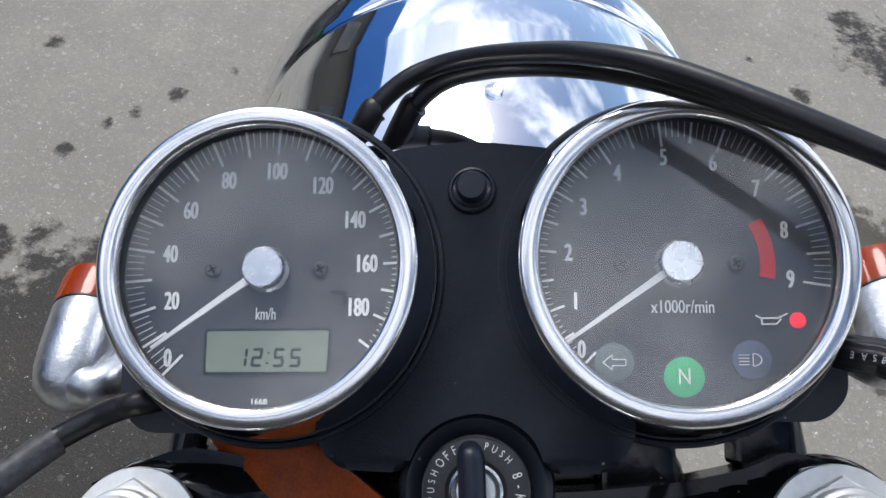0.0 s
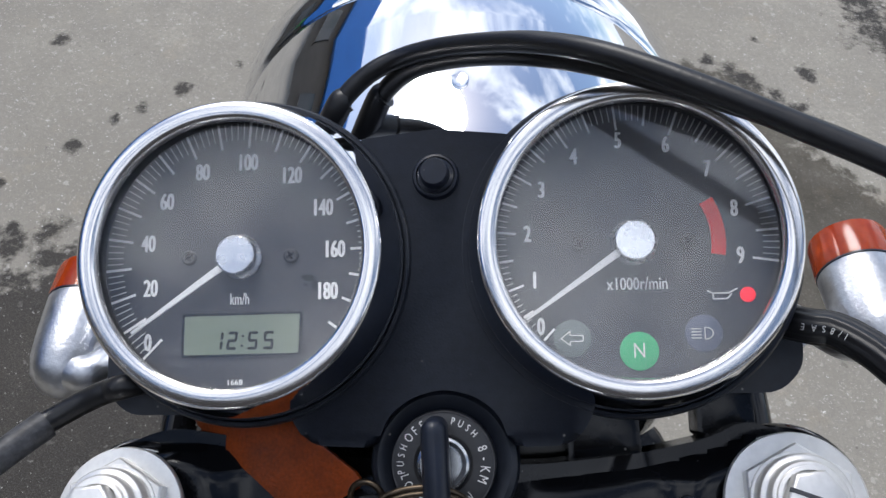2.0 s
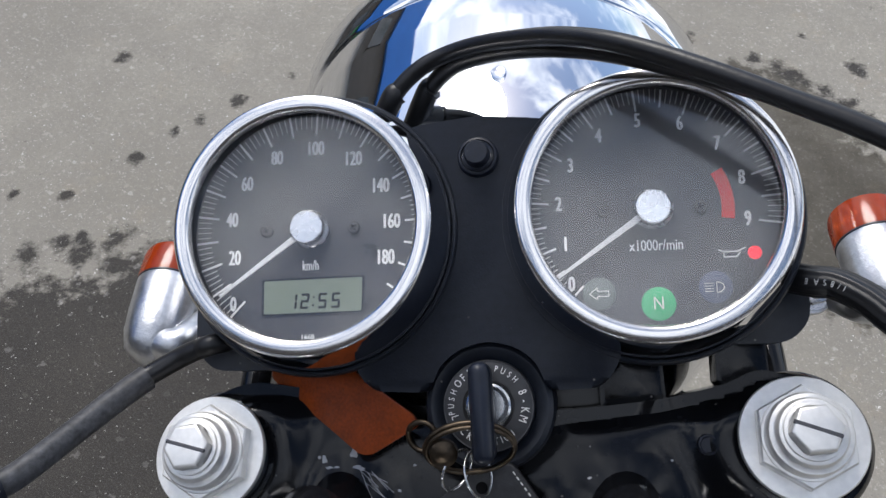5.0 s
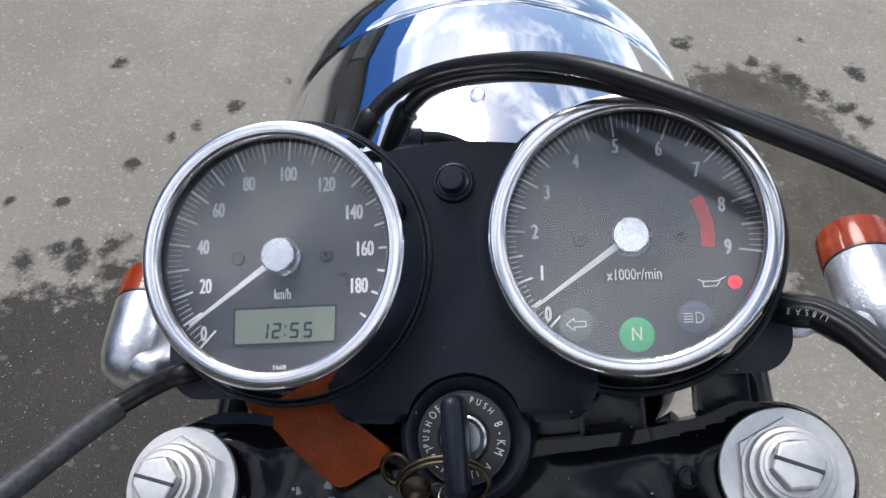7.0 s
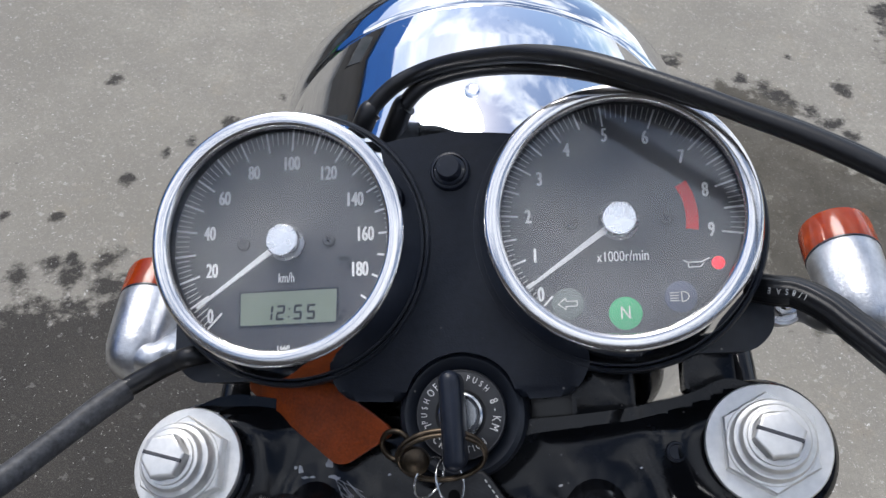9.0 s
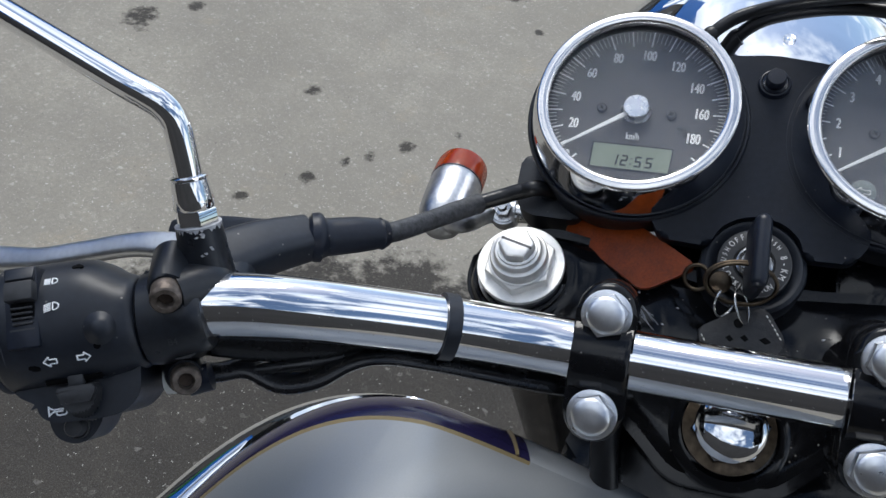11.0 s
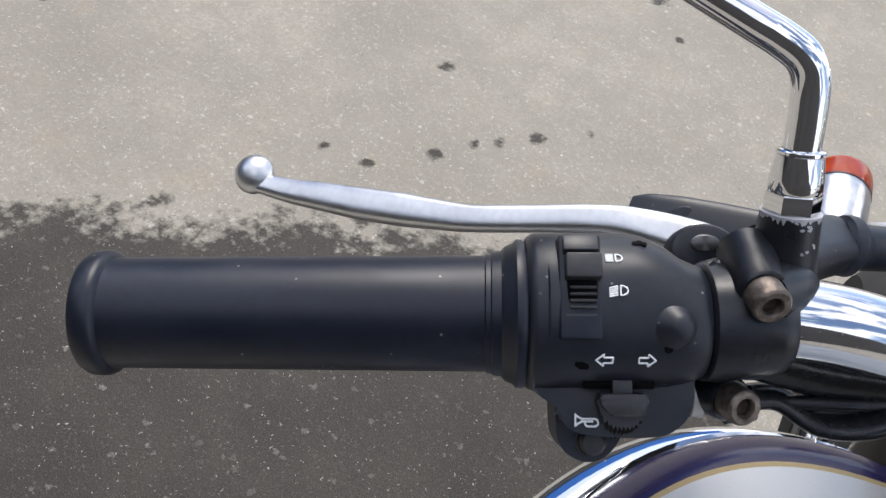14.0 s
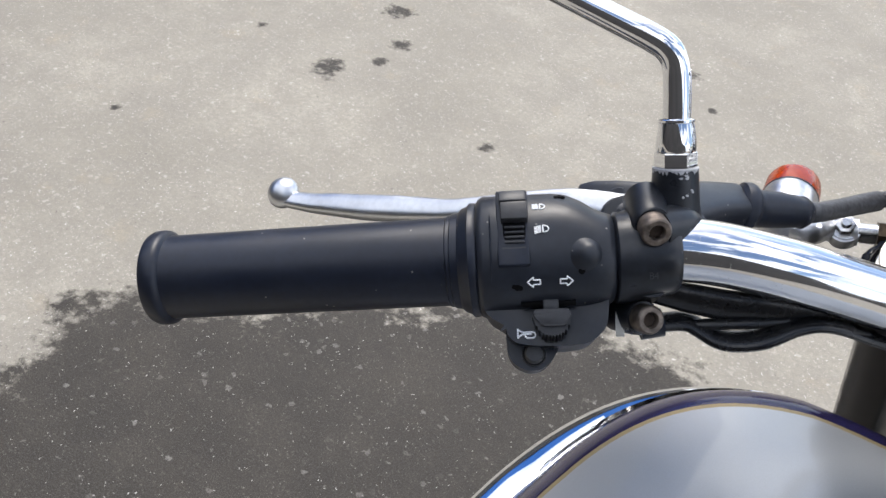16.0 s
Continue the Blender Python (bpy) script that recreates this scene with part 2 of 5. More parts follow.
def ground_mat():
    m = bpy.data.materials.new("worn concrete")
    m.use_nodes = True
    n, l = m.node_tree.nodes, m.node_tree.links
    p = n["Principled BSDF"]
    tc = n.new("ShaderNodeTexCoord")

    def noise_tex(scale, detail=5.0, rough=0.6):
        t = n.new("ShaderNodeTexNoise")
        t.inputs["Scale"].default_value, t.inputs["Detail"].default_value, t.inputs["Roughness"].default_value = scale, detail, rough
        l.new(tc.outputs["Object"], t.inputs["Vector"])
        return t.outputs["Fac"]

    def rng(value, a, b, c, d):
        r = n.new("ShaderNodeMapRange")
        for key, v in zip(("From Min", "From Max", "To Min", "To Max"), (a, b, c, d)):
            r.inputs[key].default_value = v
        l.new(value, r.inputs["Value"])
        return r.outputs["Result"]

    def mixed(fac, a, b, blend="MIX"):
        x = n.new("ShaderNodeMix")
        x.data_type, x.blend_type = "RGBA", blend
        for key, v in (("Factor", fac), ("A", a), ("B", b)):
            if isinstance(v, (tuple, float)):
                x.inputs[key].default_value = v
            else:
                l.new(v, x.inputs[key])
        return x.outputs["Result"]

    def math_node(op, a, b):
        x = n.new("ShaderNodeMath")
        x.operation = op
        for i, v in enumerate((a, b)):
            if isinstance(v, float):
                x.inputs[i].default_value = v
            else:
                l.new(v, x.inputs[i])
        return x.outputs[0]

    warp = n.new("ShaderNodeTexNoise")
    warp.inputs["Scale"].default_value, warp.inputs["Detail"].default_value = 90.0, 3.0
    l.new(tc.outputs["Object"], warp.inputs["Vector"])
    shift = n.new("ShaderNodeVectorMath")
    shift.operation = "MULTIPLY_ADD"
    shift.inputs[1].default_value = (0.02, 0.02, 0.02)
    l.new(warp.outputs["Color"], shift.inputs[0])
    l.new(tc.outputs["Object"], shift.inputs[2])

    def stones(scale, cut, low):
        """Scattered chips of uneven size and outline."""
        v = n.new("ShaderNodeTexVoronoi")
        v.inputs["Scale"].default_value = scale
        l.new(shift.outputs["Vector"], v.inputs["Vector"])
        sep = n.new("ShaderNodeSeparateColor")
        l.new(v.outputs["Color"], sep.inputs["Color"])
        pick = rng(sep.outputs[0], cut, cut + 0.02, 0.0, 1.0)
        size = math_node("MULTIPLY", sep.outputs[2], low)
        near = rng(math_node("SUBTRACT", v.outputs["Distance"], size), 0.0, 0.12, 1.0, 0.0)
        return math_node("MULTIPLY", pick, near), sep.outputs[1]

    base = mixed(rng(noise_tex(1.6, 6.0), 0.35, 0.65, 0.0, 1.0), (0.283, 0.262, 0.210, 1), (0.455, 0.424, 0.347, 1))
    base = mixed(rng(noise_tex(5.0, 7.0, 0.7), 0.42, 0.68, 0.0, 0.6), base, (0.25, 0.234, 0.20, 1))
    base = mixed(rng(noise_tex(14.0, 6.0), 0.35, 0.7, 0.0, 0.55), base, (0.26, 0.241, 0.205, 1))
    base = mixed(rng(noise_tex(8.0, 3.0), 0.60, 0.72, 0.0, 0.35), base, (0.42, 0.34, 0.23, 1))
    base = mixed(rng(noise_tex(90.0, 5.0, 0.75), 0.40, 0.62, 0.0, 0.6), base, (0.235, 0.22, 0.19, 1))
    base = mixed(rng(noise_tex(420.0, 3.0, 0.75), 0.35, 0.65, 0.0, 0.6), base, (0.21, 0.19, 0.165, 1))
    s0, v0 = stones(230.0, 0.45, 0.32)
    s1, v1 = stones(130.0, 0.66, 0.34)
    s2, v2 = stones(70.0, 0.91, 0.42)
    s4, v4 = stones(170.0, 0.90, 0.5)
    base = mixed(math_node("MULTIPLY", s0, 0.6), base, mixed(v0, (0.22, 0.20, 0.175, 1), (0.56, 0.52, 0.46, 1)))
    base = mixed(math_node("MULTIPLY", s1, 0.52), base, mixed(v1, (0.30, 0.265, 0.22, 1), (0.60, 0.56, 0.50, 1)))
    base = mixed(math_node("MULTIPLY", s4, 0.3), base, mixed(v4, (0.40, 0.36, 0.30, 1), (0.68, 0.65, 0.60, 1)))
    base = mixed(math_node("MULTIPLY", s2, 0.3), base, mixed(v2, (0.44, 0.39, 0.32, 1), (0.66, 0.62, 0.56, 1)))
    s5, v5 = stones(210.0, 0.74, 0.24)
    s3, _ = stones(120.0, 0.95, 0.25)
    base = mixed(math_node("MULTIPLY", math_node("MULTIPLY", s5, v5), 0.85), base, (0.80, 0.77, 0.72, 1))
    base = mixed(math_node("MULTIPLY", s3, 0.6), base, (0.10, 0.09, 0.08, 1))
    wet = n.new("ShaderNodeAttribute")
    wet.attribute_name = "wet"
    edge = math_node("ADD", wet.outputs["Fac"], math_node("MULTIPLY", math_node("SUBTRACT", noise_tex(34.0, 7.0, 0.7), 0.5), 1.3))
    edge = math_node("ADD", edge, math_node("MULTIPLY", math_node("SUBTRACT", noise_tex(11.0, 5.0), 0.5), 1.1))
    mask = rng(edge, 0.38, 0.66, 0.0, 1.0)
    drying = n.new("ShaderNodeAttribute")
    drying.attribute_name = "damp"
    rim = math_node("ADD", drying.outputs["Fac"], math_node("MULTIPLY", math_node("SUBTRACT", noise_tex(20.0, 7.0, 0.65), 0.5), 1.5))
    patchy = math_node("MULTIPLY", rng(rim, 0.38, 0.58, 0.0, 0.96), rng(noise_tex(9.0, 5.0), 0.3, 0.6, 1.0, 0.8))
    dry = mixed(patchy, base, mixed(1.0, base, (0.22, 0.207, 0.182, 1), "MULTIPLY"))
    dark = mixed(1.0, base, (0.092, 0.085, 0.080, 1), "MULTIPLY")
    dark = mixed(math_node("MULTIPLY", math_node("MULTIPLY", s2, v2), 0.4), dark, (0.36, 0.345, 0.32, 1))
    dark = mixed(math_node("MULTIPLY", math_node("MULTIPLY", s5, v5), 0.9), dark, (0.55, 0.53, 0.50, 1))
    dark = mixed(math_node("MULTIPLY", math_node("MULTIPLY", s0, v0), 0.3), dark, (0.16, 0.15, 0.135, 1))
    dark = mixed(math_node("MULTIPLY", math_node("MULTIPLY", s1, v1), 0.2), dark, (0.24, 0.225, 0.205, 1))
    dark = mixed(rng(noise_tex(7.0, 6.0, 0.65), 0.42, 0.72, 0.0, 0.45), dark, mixed(1.0, base, (0.26, 0.245, 0.225, 1), "MULTIPLY"))
    dark = mixed(rng(noise_tex(520.0, 3.0, 0.7), 0.48, 0.66, 0.0, 0.5), dark, (0.14, 0.132, 0.12, 1))
    dark = mixed(rng(noise_tex(240.0, 4.0, 0.7), 0.34, 0.52, 0.7, 0.0), dark, (0.020, 0.018, 0.016, 1))
    p.inputs["Specular IOR Level"].default_value = 0.3
    l.new(mixed(mask, dry, dark), p.inputs["Base Color"])
    l.new(rng(mask, 0.0, 1.0, 0.9, 0.72), p.inputs["Roughness"])
    b = n.new("ShaderNodeBump")
    b.inputs["Strength"].default_value, b.inputs["Distance"].default_value = 0.35, 0.002
    l.new(math_node("ADD", noise_tex(260.0, 4.0), math_node("MULTIPLY", s2, 0.5)), b.inputs["Height"])
    l.new(b.outputs["Normal"], p.inputs["Normal"])
    return m


# ---- ground: one sheet, fine near the motorcycle, reaching the horizon ----
def soaked(px, py, ring, soft, most):
    """1 inside the ring, fading to 0 across its edge."""
    a = np.array(ring)
    b = np.roll(a, -1, 0)
    best = np.full(px.shape, 1e9)
    inside = np.zeros(px.shape, bool)
    for (ax, ay), (bx, by) in zip(a, b):
        dx, dy = bx - ax, by - ay
        t = np.clip(((px - ax) * dx + (py - ay) * dy) / (dx * dx + dy * dy), 0, 1)
        best = np.minimum(best, np.hypot(px - ax - t * dx, py - ay - t * dy))
        inside ^= ((ay > py) != (by > py)) & (px < ax + (py - ay) / (dy if abs(dy) > 1e-9 else 1e-9) * dx)
    return np.clip(0.5 + np.where(inside, best, -best) / soft, 0.0, most)


def wet_field(px, py):
    """How wet the concrete is at each place: one spill under the motorcycle, drips and puddled marks round it."""
    spill = [(-1.117, -0.526), (-1.239, -0.376), (-1.222, -0.075), (-1.189, 0.102), (-1.255, 0.270), (-1.094, 0.370), (-0.933, 0.470), (-0.874, 0.569), (-0.764, 0.609), (-0.668, 0.677),
             (-0.587, 0.750), (-0.404, 0.853), (-0.177, 0.836), (0.020, 0.728), (0.222, 0.430), (0.284, -0.266), (0.087, -0.522)]
    wet = soaked(px, py, spill, 0.22, 1.0)
    marks = [(-1.474, 1.311, 0.052), (-1.387, 1.443, 0.024), (-0.615, 2.025, 0.03), (-1.404, 1.577, 0.034), (-1.552, 1.761, 0.044), (-1.801, 1.381, 0.014),
             (-1.750, 0.778, 0.016), (-1.060, 0.465, 0.022), (-0.653, 1.093, 0.016), (-0.586, 1.173, 0.022), (-0.500, 1.279, 0.012), (-0.492, 1.864, 0.016),
             (-0.835, 0.669, 0.028), (-0.687, 0.748, 0.034), (-0.786, 0.718, 0.022), (-0.691, 1.048, 0.014), (-0.901, 1.262, 0.02), (-0.831, 0.831, 0.016),
             (-0.658, 0.677, 0.034), (-0.738, 0.959, 0.018), (-0.937, 0.810, 0.014), (-0.755, 0.728, 0.02), (-0.736, 0.688, 0.03),
             (0.397, 1.629, 0.024), (0.564, 1.590, 0.022), (0.613, 1.570, 0.026), (0.643, 1.540, 0.03), (0.689, 1.710, 0.018), (0.731, 1.500, 0.03), (0.771, 1.460, 0.034), (0.801, 1.430, 0.026), (0.807, 1.609, 0.024), (0.817, 1.589, 0.02),
             (0.682, 1.520, 0.014), (1.045, 1.867, 0.11), (0.976, 1.978, 0.05), (1.086, 1.729, 0.06), (0.508, 0.882, 0.03), (0.456, 1.081, 0.02), (0.411, 1.410, 0.03), (0.371, 1.450, 0.02)]
    for mx, my, r in marks:
        wet = np.maximum(wet, np.clip(0.76 - 0.32 * (np.hypot(px - mx, (py - my) * 0.9) / r) ** 1.3, 0, 1))
    return wet


DAMP = [(0.389, 1.500), (0.477, 1.550), (0.598, 1.550), (0.663, 1.530), (0.713, 1.430), (0.793, 1.311), (0.942, 1.198), (1.136, 1.036), (1.141, 0.740), (0.851, 0.786), (0.616, 0.883), (0.554, 1.032), (0.571, 1.211), (0.500, 1.330), (0.440, 1.410)]


def build_ground():
    step = 0.008
    xs, ys = np.arange(-2.3, 1.7001, step), np.arange(-0.7, 2.9001, step)
    gx, gy = np.meshgrid(xs, ys)
    nx, ny = len(xs), len(ys)
    verts = np.stack([gx.ravel(), gy.ravel(), np.zeros(gx.size)], 1)
    far = 900.0
    outer = np.array([(-far, -far, 0), (far, -far, 0), (far, far, 0), (-far, far, 0)])
    i = np.arange(ny - 1)[:, None] * nx + np.arange(nx - 1)[None]
    faces = np.stack([i, i + 1, i + nx + 1, i + nx], -1).reshape(-1, 4)
    n0 = nx * ny
    c = [0, nx - 1, n0 - 1, n0 - nx]
    skirt = [(n0 + k, n0 + (k + 1) % 4, c[(k + 1) % 4], c[k]) for k in range(4)]
    me = bpy.data.meshes.new("ground")
    me.from_pydata(np.concatenate([verts, outer]).tolist(), [], faces.tolist() + skirt)
    at = me.attributes.new("wet", "FLOAT", "POINT")
    at.data.foreach_set("value", np.concatenate([wet_field(gx.ravel(), gy.ravel()), np.zeros(4)]).astype(np.float32))
    damp = me.attributes.new("damp", "FLOAT", "POINT")
    damp.data.foreach_set("value", np.concatenate([soaked(gx.ravel(), gy.ravel(), DAMP, 0.16, 1.0), np.zeros(4)]).astype(np.float32))
    me.materials.append(ground_mat())
    ob = new("ground", me)
    tagged(ob, "worn pale concrete paving with wet stains and dark drips", "ground", kind="structure")


build_ground()

# ---- frames of the steering gear: millimetres, x to the rider's right, y ahead, z out of the dials ----
STEER = Matrix(((0.97770, -0.19020, -0.08904, 0.0), (0.11701, 0.84541, -0.52115, 0.0), (0.17440, 0.49911, 0.84881, 1.05135), (0, 0, 0, 1)))
BASE = pose(0.06, -0.05, 0.0)
motorcycle = new("motorcycle")
motorcycle.matrix_world = BASE
tagged(motorcycle, "classic motorcycle with chrome headlight, twin dials and silver tank", "motorcycle")


def part(name, bm, material, parent=motorcycle, label="", smooth=True, angle=38):
    """One mesh part. Under the motorcycle it takes the steering frame; under a part it shares that part's frame."""
    bmesh.ops.scale(bm, vec=(0.001, 0.001, 0.001), verts=bm.verts)
    bmesh.ops.recalc_face_normals(bm, faces=bm.faces)
    me = bpy.data.meshes.new(name)
    bm.to_mesh(me)
    bm.free()
    me.materials.append(material)
    if smooth:
        me.polygons.foreach_set("use_smooth", [True] * len(me.polygons))
        me.set_sharp_from_angle(angle=radians(angle))
    ob = new(name, me)
    ob.parent = parent
    if parent is motorcycle:
        ob.matrix_basis = BASE.inverted() @ STEER
    if label:
        ob["label"] = label
    return ob


def basis(origin, z, x=(1, 0, 0)):
    """A frame at origin whose z axis is z and whose x axis is as near to x as can be."""
    z = Vector(z).normalized()
    x = Vector(x)
    x = (x - z * x.dot(z)).normalized()
    y = z.cross(x)
    return Matrix(((x.x, y.x, z.x, origin[0]), (x.y, y.y, z.y, origin[1]), (x.z, y.z, z.z, origin[2]), (0, 0, 0, 1)))


def at(x, y, z=0):
    return Matrix.Translation((x, y, z))


def lathe(profile, m=Matrix(), segs=48, bm=None, closed=False):
    """Turns (radius, height) pairs round z. Radius 0 closes the end."""
    bm = bm or bmesh.new()
    rings = []
    for r, z in profile:
        if r < 1e-6:
            rings.append([bm.verts.new(m @ Vector((0, 0, z)))])
        else:
            rings.append([bm.verts.new(m @ Vector((r * math.cos(2 * math.pi * k / segs), r * math.sin(2 * math.pi * k / segs), z))) for k in range(segs)])
    pairs = list(zip(rings, rings[1:])) + ([(rings[-1], rings[0])] if closed else [])
    for a, b in pairs:
        for k in range(segs):
            j = (k + 1) % segs
            vs = [a[k % len(a)], a[j % len(a)], b[j % len(b)], b[k % len(b)]]
            vs = [v for n_, v in enumerate(vs) if v not in vs[:n_]]
            if len(vs) > 2:
                bm.faces.new(vs)
    return bm


def smooth_path(points, n=8):
    """A Catmull-Rom curve through the points."""
    p = [Vector(q) for q in points]
    p = [p[0] * 2 - p[1]] + p + [p[-1] * 2 - p[-2]]
    out = []
    for i in range(1, len(p) - 2):
        for k in range(n):
            t = k / n
            a, b, c, d = p[i - 1], p[i], p[i + 1], p[i + 2]
            out.append(0.5 * (2 * b + (c - a) * t + (2 * a - 5 * b + 4 * c - d) * t * t + (3 * b - a - 3 * c + d) * t ** 3))
    return out + [p[-2]]


def tube(points, radius, segs=20, n=8, bm=None, flat=1.0, up=(0, 0, 1), smoothed=True, caps=True, power=2.0):
    """A tube along the points; radius a number or one for each point; flat squeezes it along its own up."""
    bm = bm or bmesh.new()
    path = smooth_path(points, n) if smoothed else [Vector(q) for q in points]
    if isinstance(radius, (int, float)):
        rad = [radius] * len(path)
    else:
        rad = [float(v) for v in np.interp(np.linspace(0, len(radius) - 1, len(path)), range(len(radius)), radius)]
    side, rings = None, []
    for i, q in enumerate(path):
        d = (path[min(i + 1, len(path) - 1)] - path[max(i - 1, 0)]).normalized()
        if side is None:
            side = d.cross(Vector(up))
            side = side.normalized() if side.length > 1e-4 else d.orthogonal().normalized()
        side = (side - d * side.dot(d)).normalized()
        top = side.cross(d)
        ring = []
        for k in range(segs):
            c, s = math.cos(2 * math.pi * k / segs), math.sin(2 * math.pi * k / segs)
            c, s = math.copysign(abs(c) ** (2 / power), c), math.copysign(abs(s) ** (2 / power), s)
            ring.append(bm.verts.new(q + side * (rad[i] * c) + top * (rad[i] * flat * s)))
        rings.append(ring)
    for a, b in zip(rings, rings[1:]):
        for k in range(segs):
            bm.faces.new((a[k], a[(k + 1) % segs], b[(k + 1) % segs], b[k]))
    if caps:
        bm.faces.new(rings[0][::-1])
        bm.faces.new(rings[-1])
    return bm


def prism(outline, z0, z1, m=Matrix(), bevel=0.0, bm=None, steps=2):
    """A plate with the outline, from height z0 to z1."""
    own = bmesh.new()
    low = [own.verts.new((x, y, z0)) for x, y in outline]
    high = [own.verts.new((x, y, z1)) for x, y in outline]
    own.faces.new(low[::-1])
    top = own.faces.new(high)
    k = len(outline)
    for i in range(k):
        own.faces.new((low[i], low[(i + 1) % k], high[(i + 1) % k], high[i]))
    if bevel:
        bmesh.ops.bevel(own, geom=list(top.edges), offset=bevel, segments=steps, profile=0.5, affect="EDGES", clamp_overlap=True)
    own.transform(m)
    if bm is None:
        return own
    return join(bm, own)


def join(bm, own):
    me = bpy.data.meshes.new("join")
    own.to_mesh(me)
    own.free()
    bm.from_mesh(me)
    bpy.data.meshes.remove(me)
    return bm


def box(sx, sy, sz, m=Matrix(), bevel=0.0, bm=None, steps=2):
    own = bmesh.new()
    bmesh.ops.create_cube(own, size=1)
    bmesh.ops.scale(own, vec=(sx, sy, sz), verts=own.verts)
    if bevel:
        bmesh.ops.bevel(own, geom=list(own.edges), offset=bevel, segments=steps, profile=0.5, affect="EDGES", clamp_overlap=True)
    own.transform(m)
    return own if bm is None else join(bm, own)


def hexagon(r, turn=0.0, n=6):
    return [(r * math.cos(turn + 2 * math.pi * k / n), r * math.sin(turn + 2 * math.pi * k / n)) for k in range(n)]


def rounded(points, r, n=5):
    """A polygon with rounded corners."""
    out, k = [], len(points)
    for i in range(k):
        p, a, b = Vector(points[i]), Vector(points[i - 1]), Vector(points[(i + 1) % k])
        rr = min(r, (a - p).length * 0.45, (b - p).length * 0.45)
        s, e = p + (a - p).normalized() * rr, p + (b - p).normalized() * rr
        for j in range(n + 1):
            t = j / n
            q = s * (1 - t) ** 2 + p * 2 * t * (1 - t) + e * t * t
            out.append((q.x, q.y))
    return out


def lettering(text, size, m, squeeze=1.0, bm=None, depth=0.0, bold=0.0):
    """Flat letters, centred on the frame m."""
    cu = bpy.data.curves.new("letters", "FONT")
    cu.body, cu.size, cu.align_x, cu.align_y, cu.offset = text, size, "CENTER", "CENTER", bold
    cu.resolution_u = 3
    ob = bpy.data.objects.new("letters", cu)
    me = bpy.data.meshes.new_from_object(ob)
    bm = bm or bmesh.new()
    own = bmesh.new()
    own.from_mesh(me)
    bpy.data.objects.remove(ob)
    bpy.data.curves.remove(cu)
    bpy.data.meshes.remove(me)
    own.transform(m @ Matrix.Diagonal((squeeze, 1, 1, 1)))
    return join(bm, own)


# ---- gauges ----
SPEEDO, TACHO = (0.0, 0.8, -0.6), (108.2, 2.1, -1.6)


def polar(r, deg, z=0.0):
    return Vector((r * math.cos(radians(deg)), r * math.sin(radians(deg)), z))


def stroke(bm, m, deg, r0, r1, width, z=0.35):
    """One flat radial mark."""
    d, s = polar(1, deg), polar(1, deg + 90)
    q = [d * r0 - s * width / 2, d * r1 - s * width / 2, d * r1 + s * width / 2, d * r0 + s * width / 2]
    bm.faces.new([bm.verts.new(m @ Vector((v.x, v.y, z))) for v in q])


def gauge(name, label, centre, glass):
    m = at(*centre)
    body = part(name, lathe([(0, -34), (30, -34), (38, -32), (43.5, -29), (46.4, -24), (47.4, -8.0), (47.2, -6.4), (46.6, -5.8), (45.8, -6.2), (45.2, -8.0), (39.6, -8.6), (39.6, -1.2), (0, -1.2)], m, 96),
                BLACK_PLASTIC, label=label)
    part("bezel_wall", lathe([(44.8, -12), (45.4, -8.4), (45.4, -6.2), (45.0, -3), (44.3, 0.6), (43.3, 5.0), (42.4, 8.6), (41.85, 10.6), (41.6, 11.4)], m, 128), CHROME, body, "mirror chrome bezel side")
    part("bezel", lathe([(41.6, 11.4), (41.4, 12.0), (40.9, 12.45), (40.1, 12.7), (38.8, 12.9), (37.6, 12.85), (36.8, 12.45), (36.3, 11.7), (36.15, 10.8), (36.3, 9.8), (37.4, 9.0), (39.2, 7.4), (39.2, -8)], m, 128),
         BEZEL, body, "polished chrome bezel ring")
    part("inner_ring", lathe([(36.35, 9.6), (37.0, 7.6), (38.7, 1.2), (38.95, -0.6)], m, 96), BLACK_PLASTIC, body)
    part("dial_face", lathe([(0, 0), (39.0, 0), (39.0, -1.0), (0, -1.0)], m, 96), DIAL, body, "matt dark grey dial face")
    pane = part("glass", lathe([(0, 9.3), (20, 9.2), (36.9, 8.7), (36.9, 7.7), (0, 8.0)], m, 96), glass, body, "clear domed gauge glass")
    pane.visible_shadow = False
    hub = lathe([(6.3, 0.3), (6.3, 1.2), (5.5, 2.0), (5.4, 5.0), (5.0, 5.35), (0, 5.4)], m, 40)
    part("needle_hub", hub, HUB, body, "bright metal needle cap")
    for sx in (-14.5, 14.5):
        screw = lathe([(2.1, 0.1), (2.1, 0.7), (1.6, 1.1), (0, 1.1)], m @ at(sx, 0), 20)
        head = part("screw", screw, SCREW, body)
        # the cross is laid on in near-black, in place of shade in a cut
        slot = box(2.6, 0.55, 0.16, m @ at(sx, 0, 1.1) @ pose(0, 0, 0, 0, 0, 30))
        part("screw_slot", join(slot, box(0.55, 2.6, 0.17, m @ at(sx, 0, 1.1) @ pose(0, 0, 0, 0, 0, 30))), PITCH, head)
    return body, m


def needle(parent, m, deg, length, z=2.4):
    d, s = polar(1, deg), polar(1, deg + 90)
    bm = bmesh.new()
    outline = [(5, 1.0), (length, 0.42), (length, -0.42), (5, -1.0)]
    own = prism([((d * a + s * b).x, (d * a + s * b).y) for a, b in outline], z, z + 0.7)
    own.transform(m)
    part("needle", join(bm, own), NEEDLE, parent, "white pointer needle")


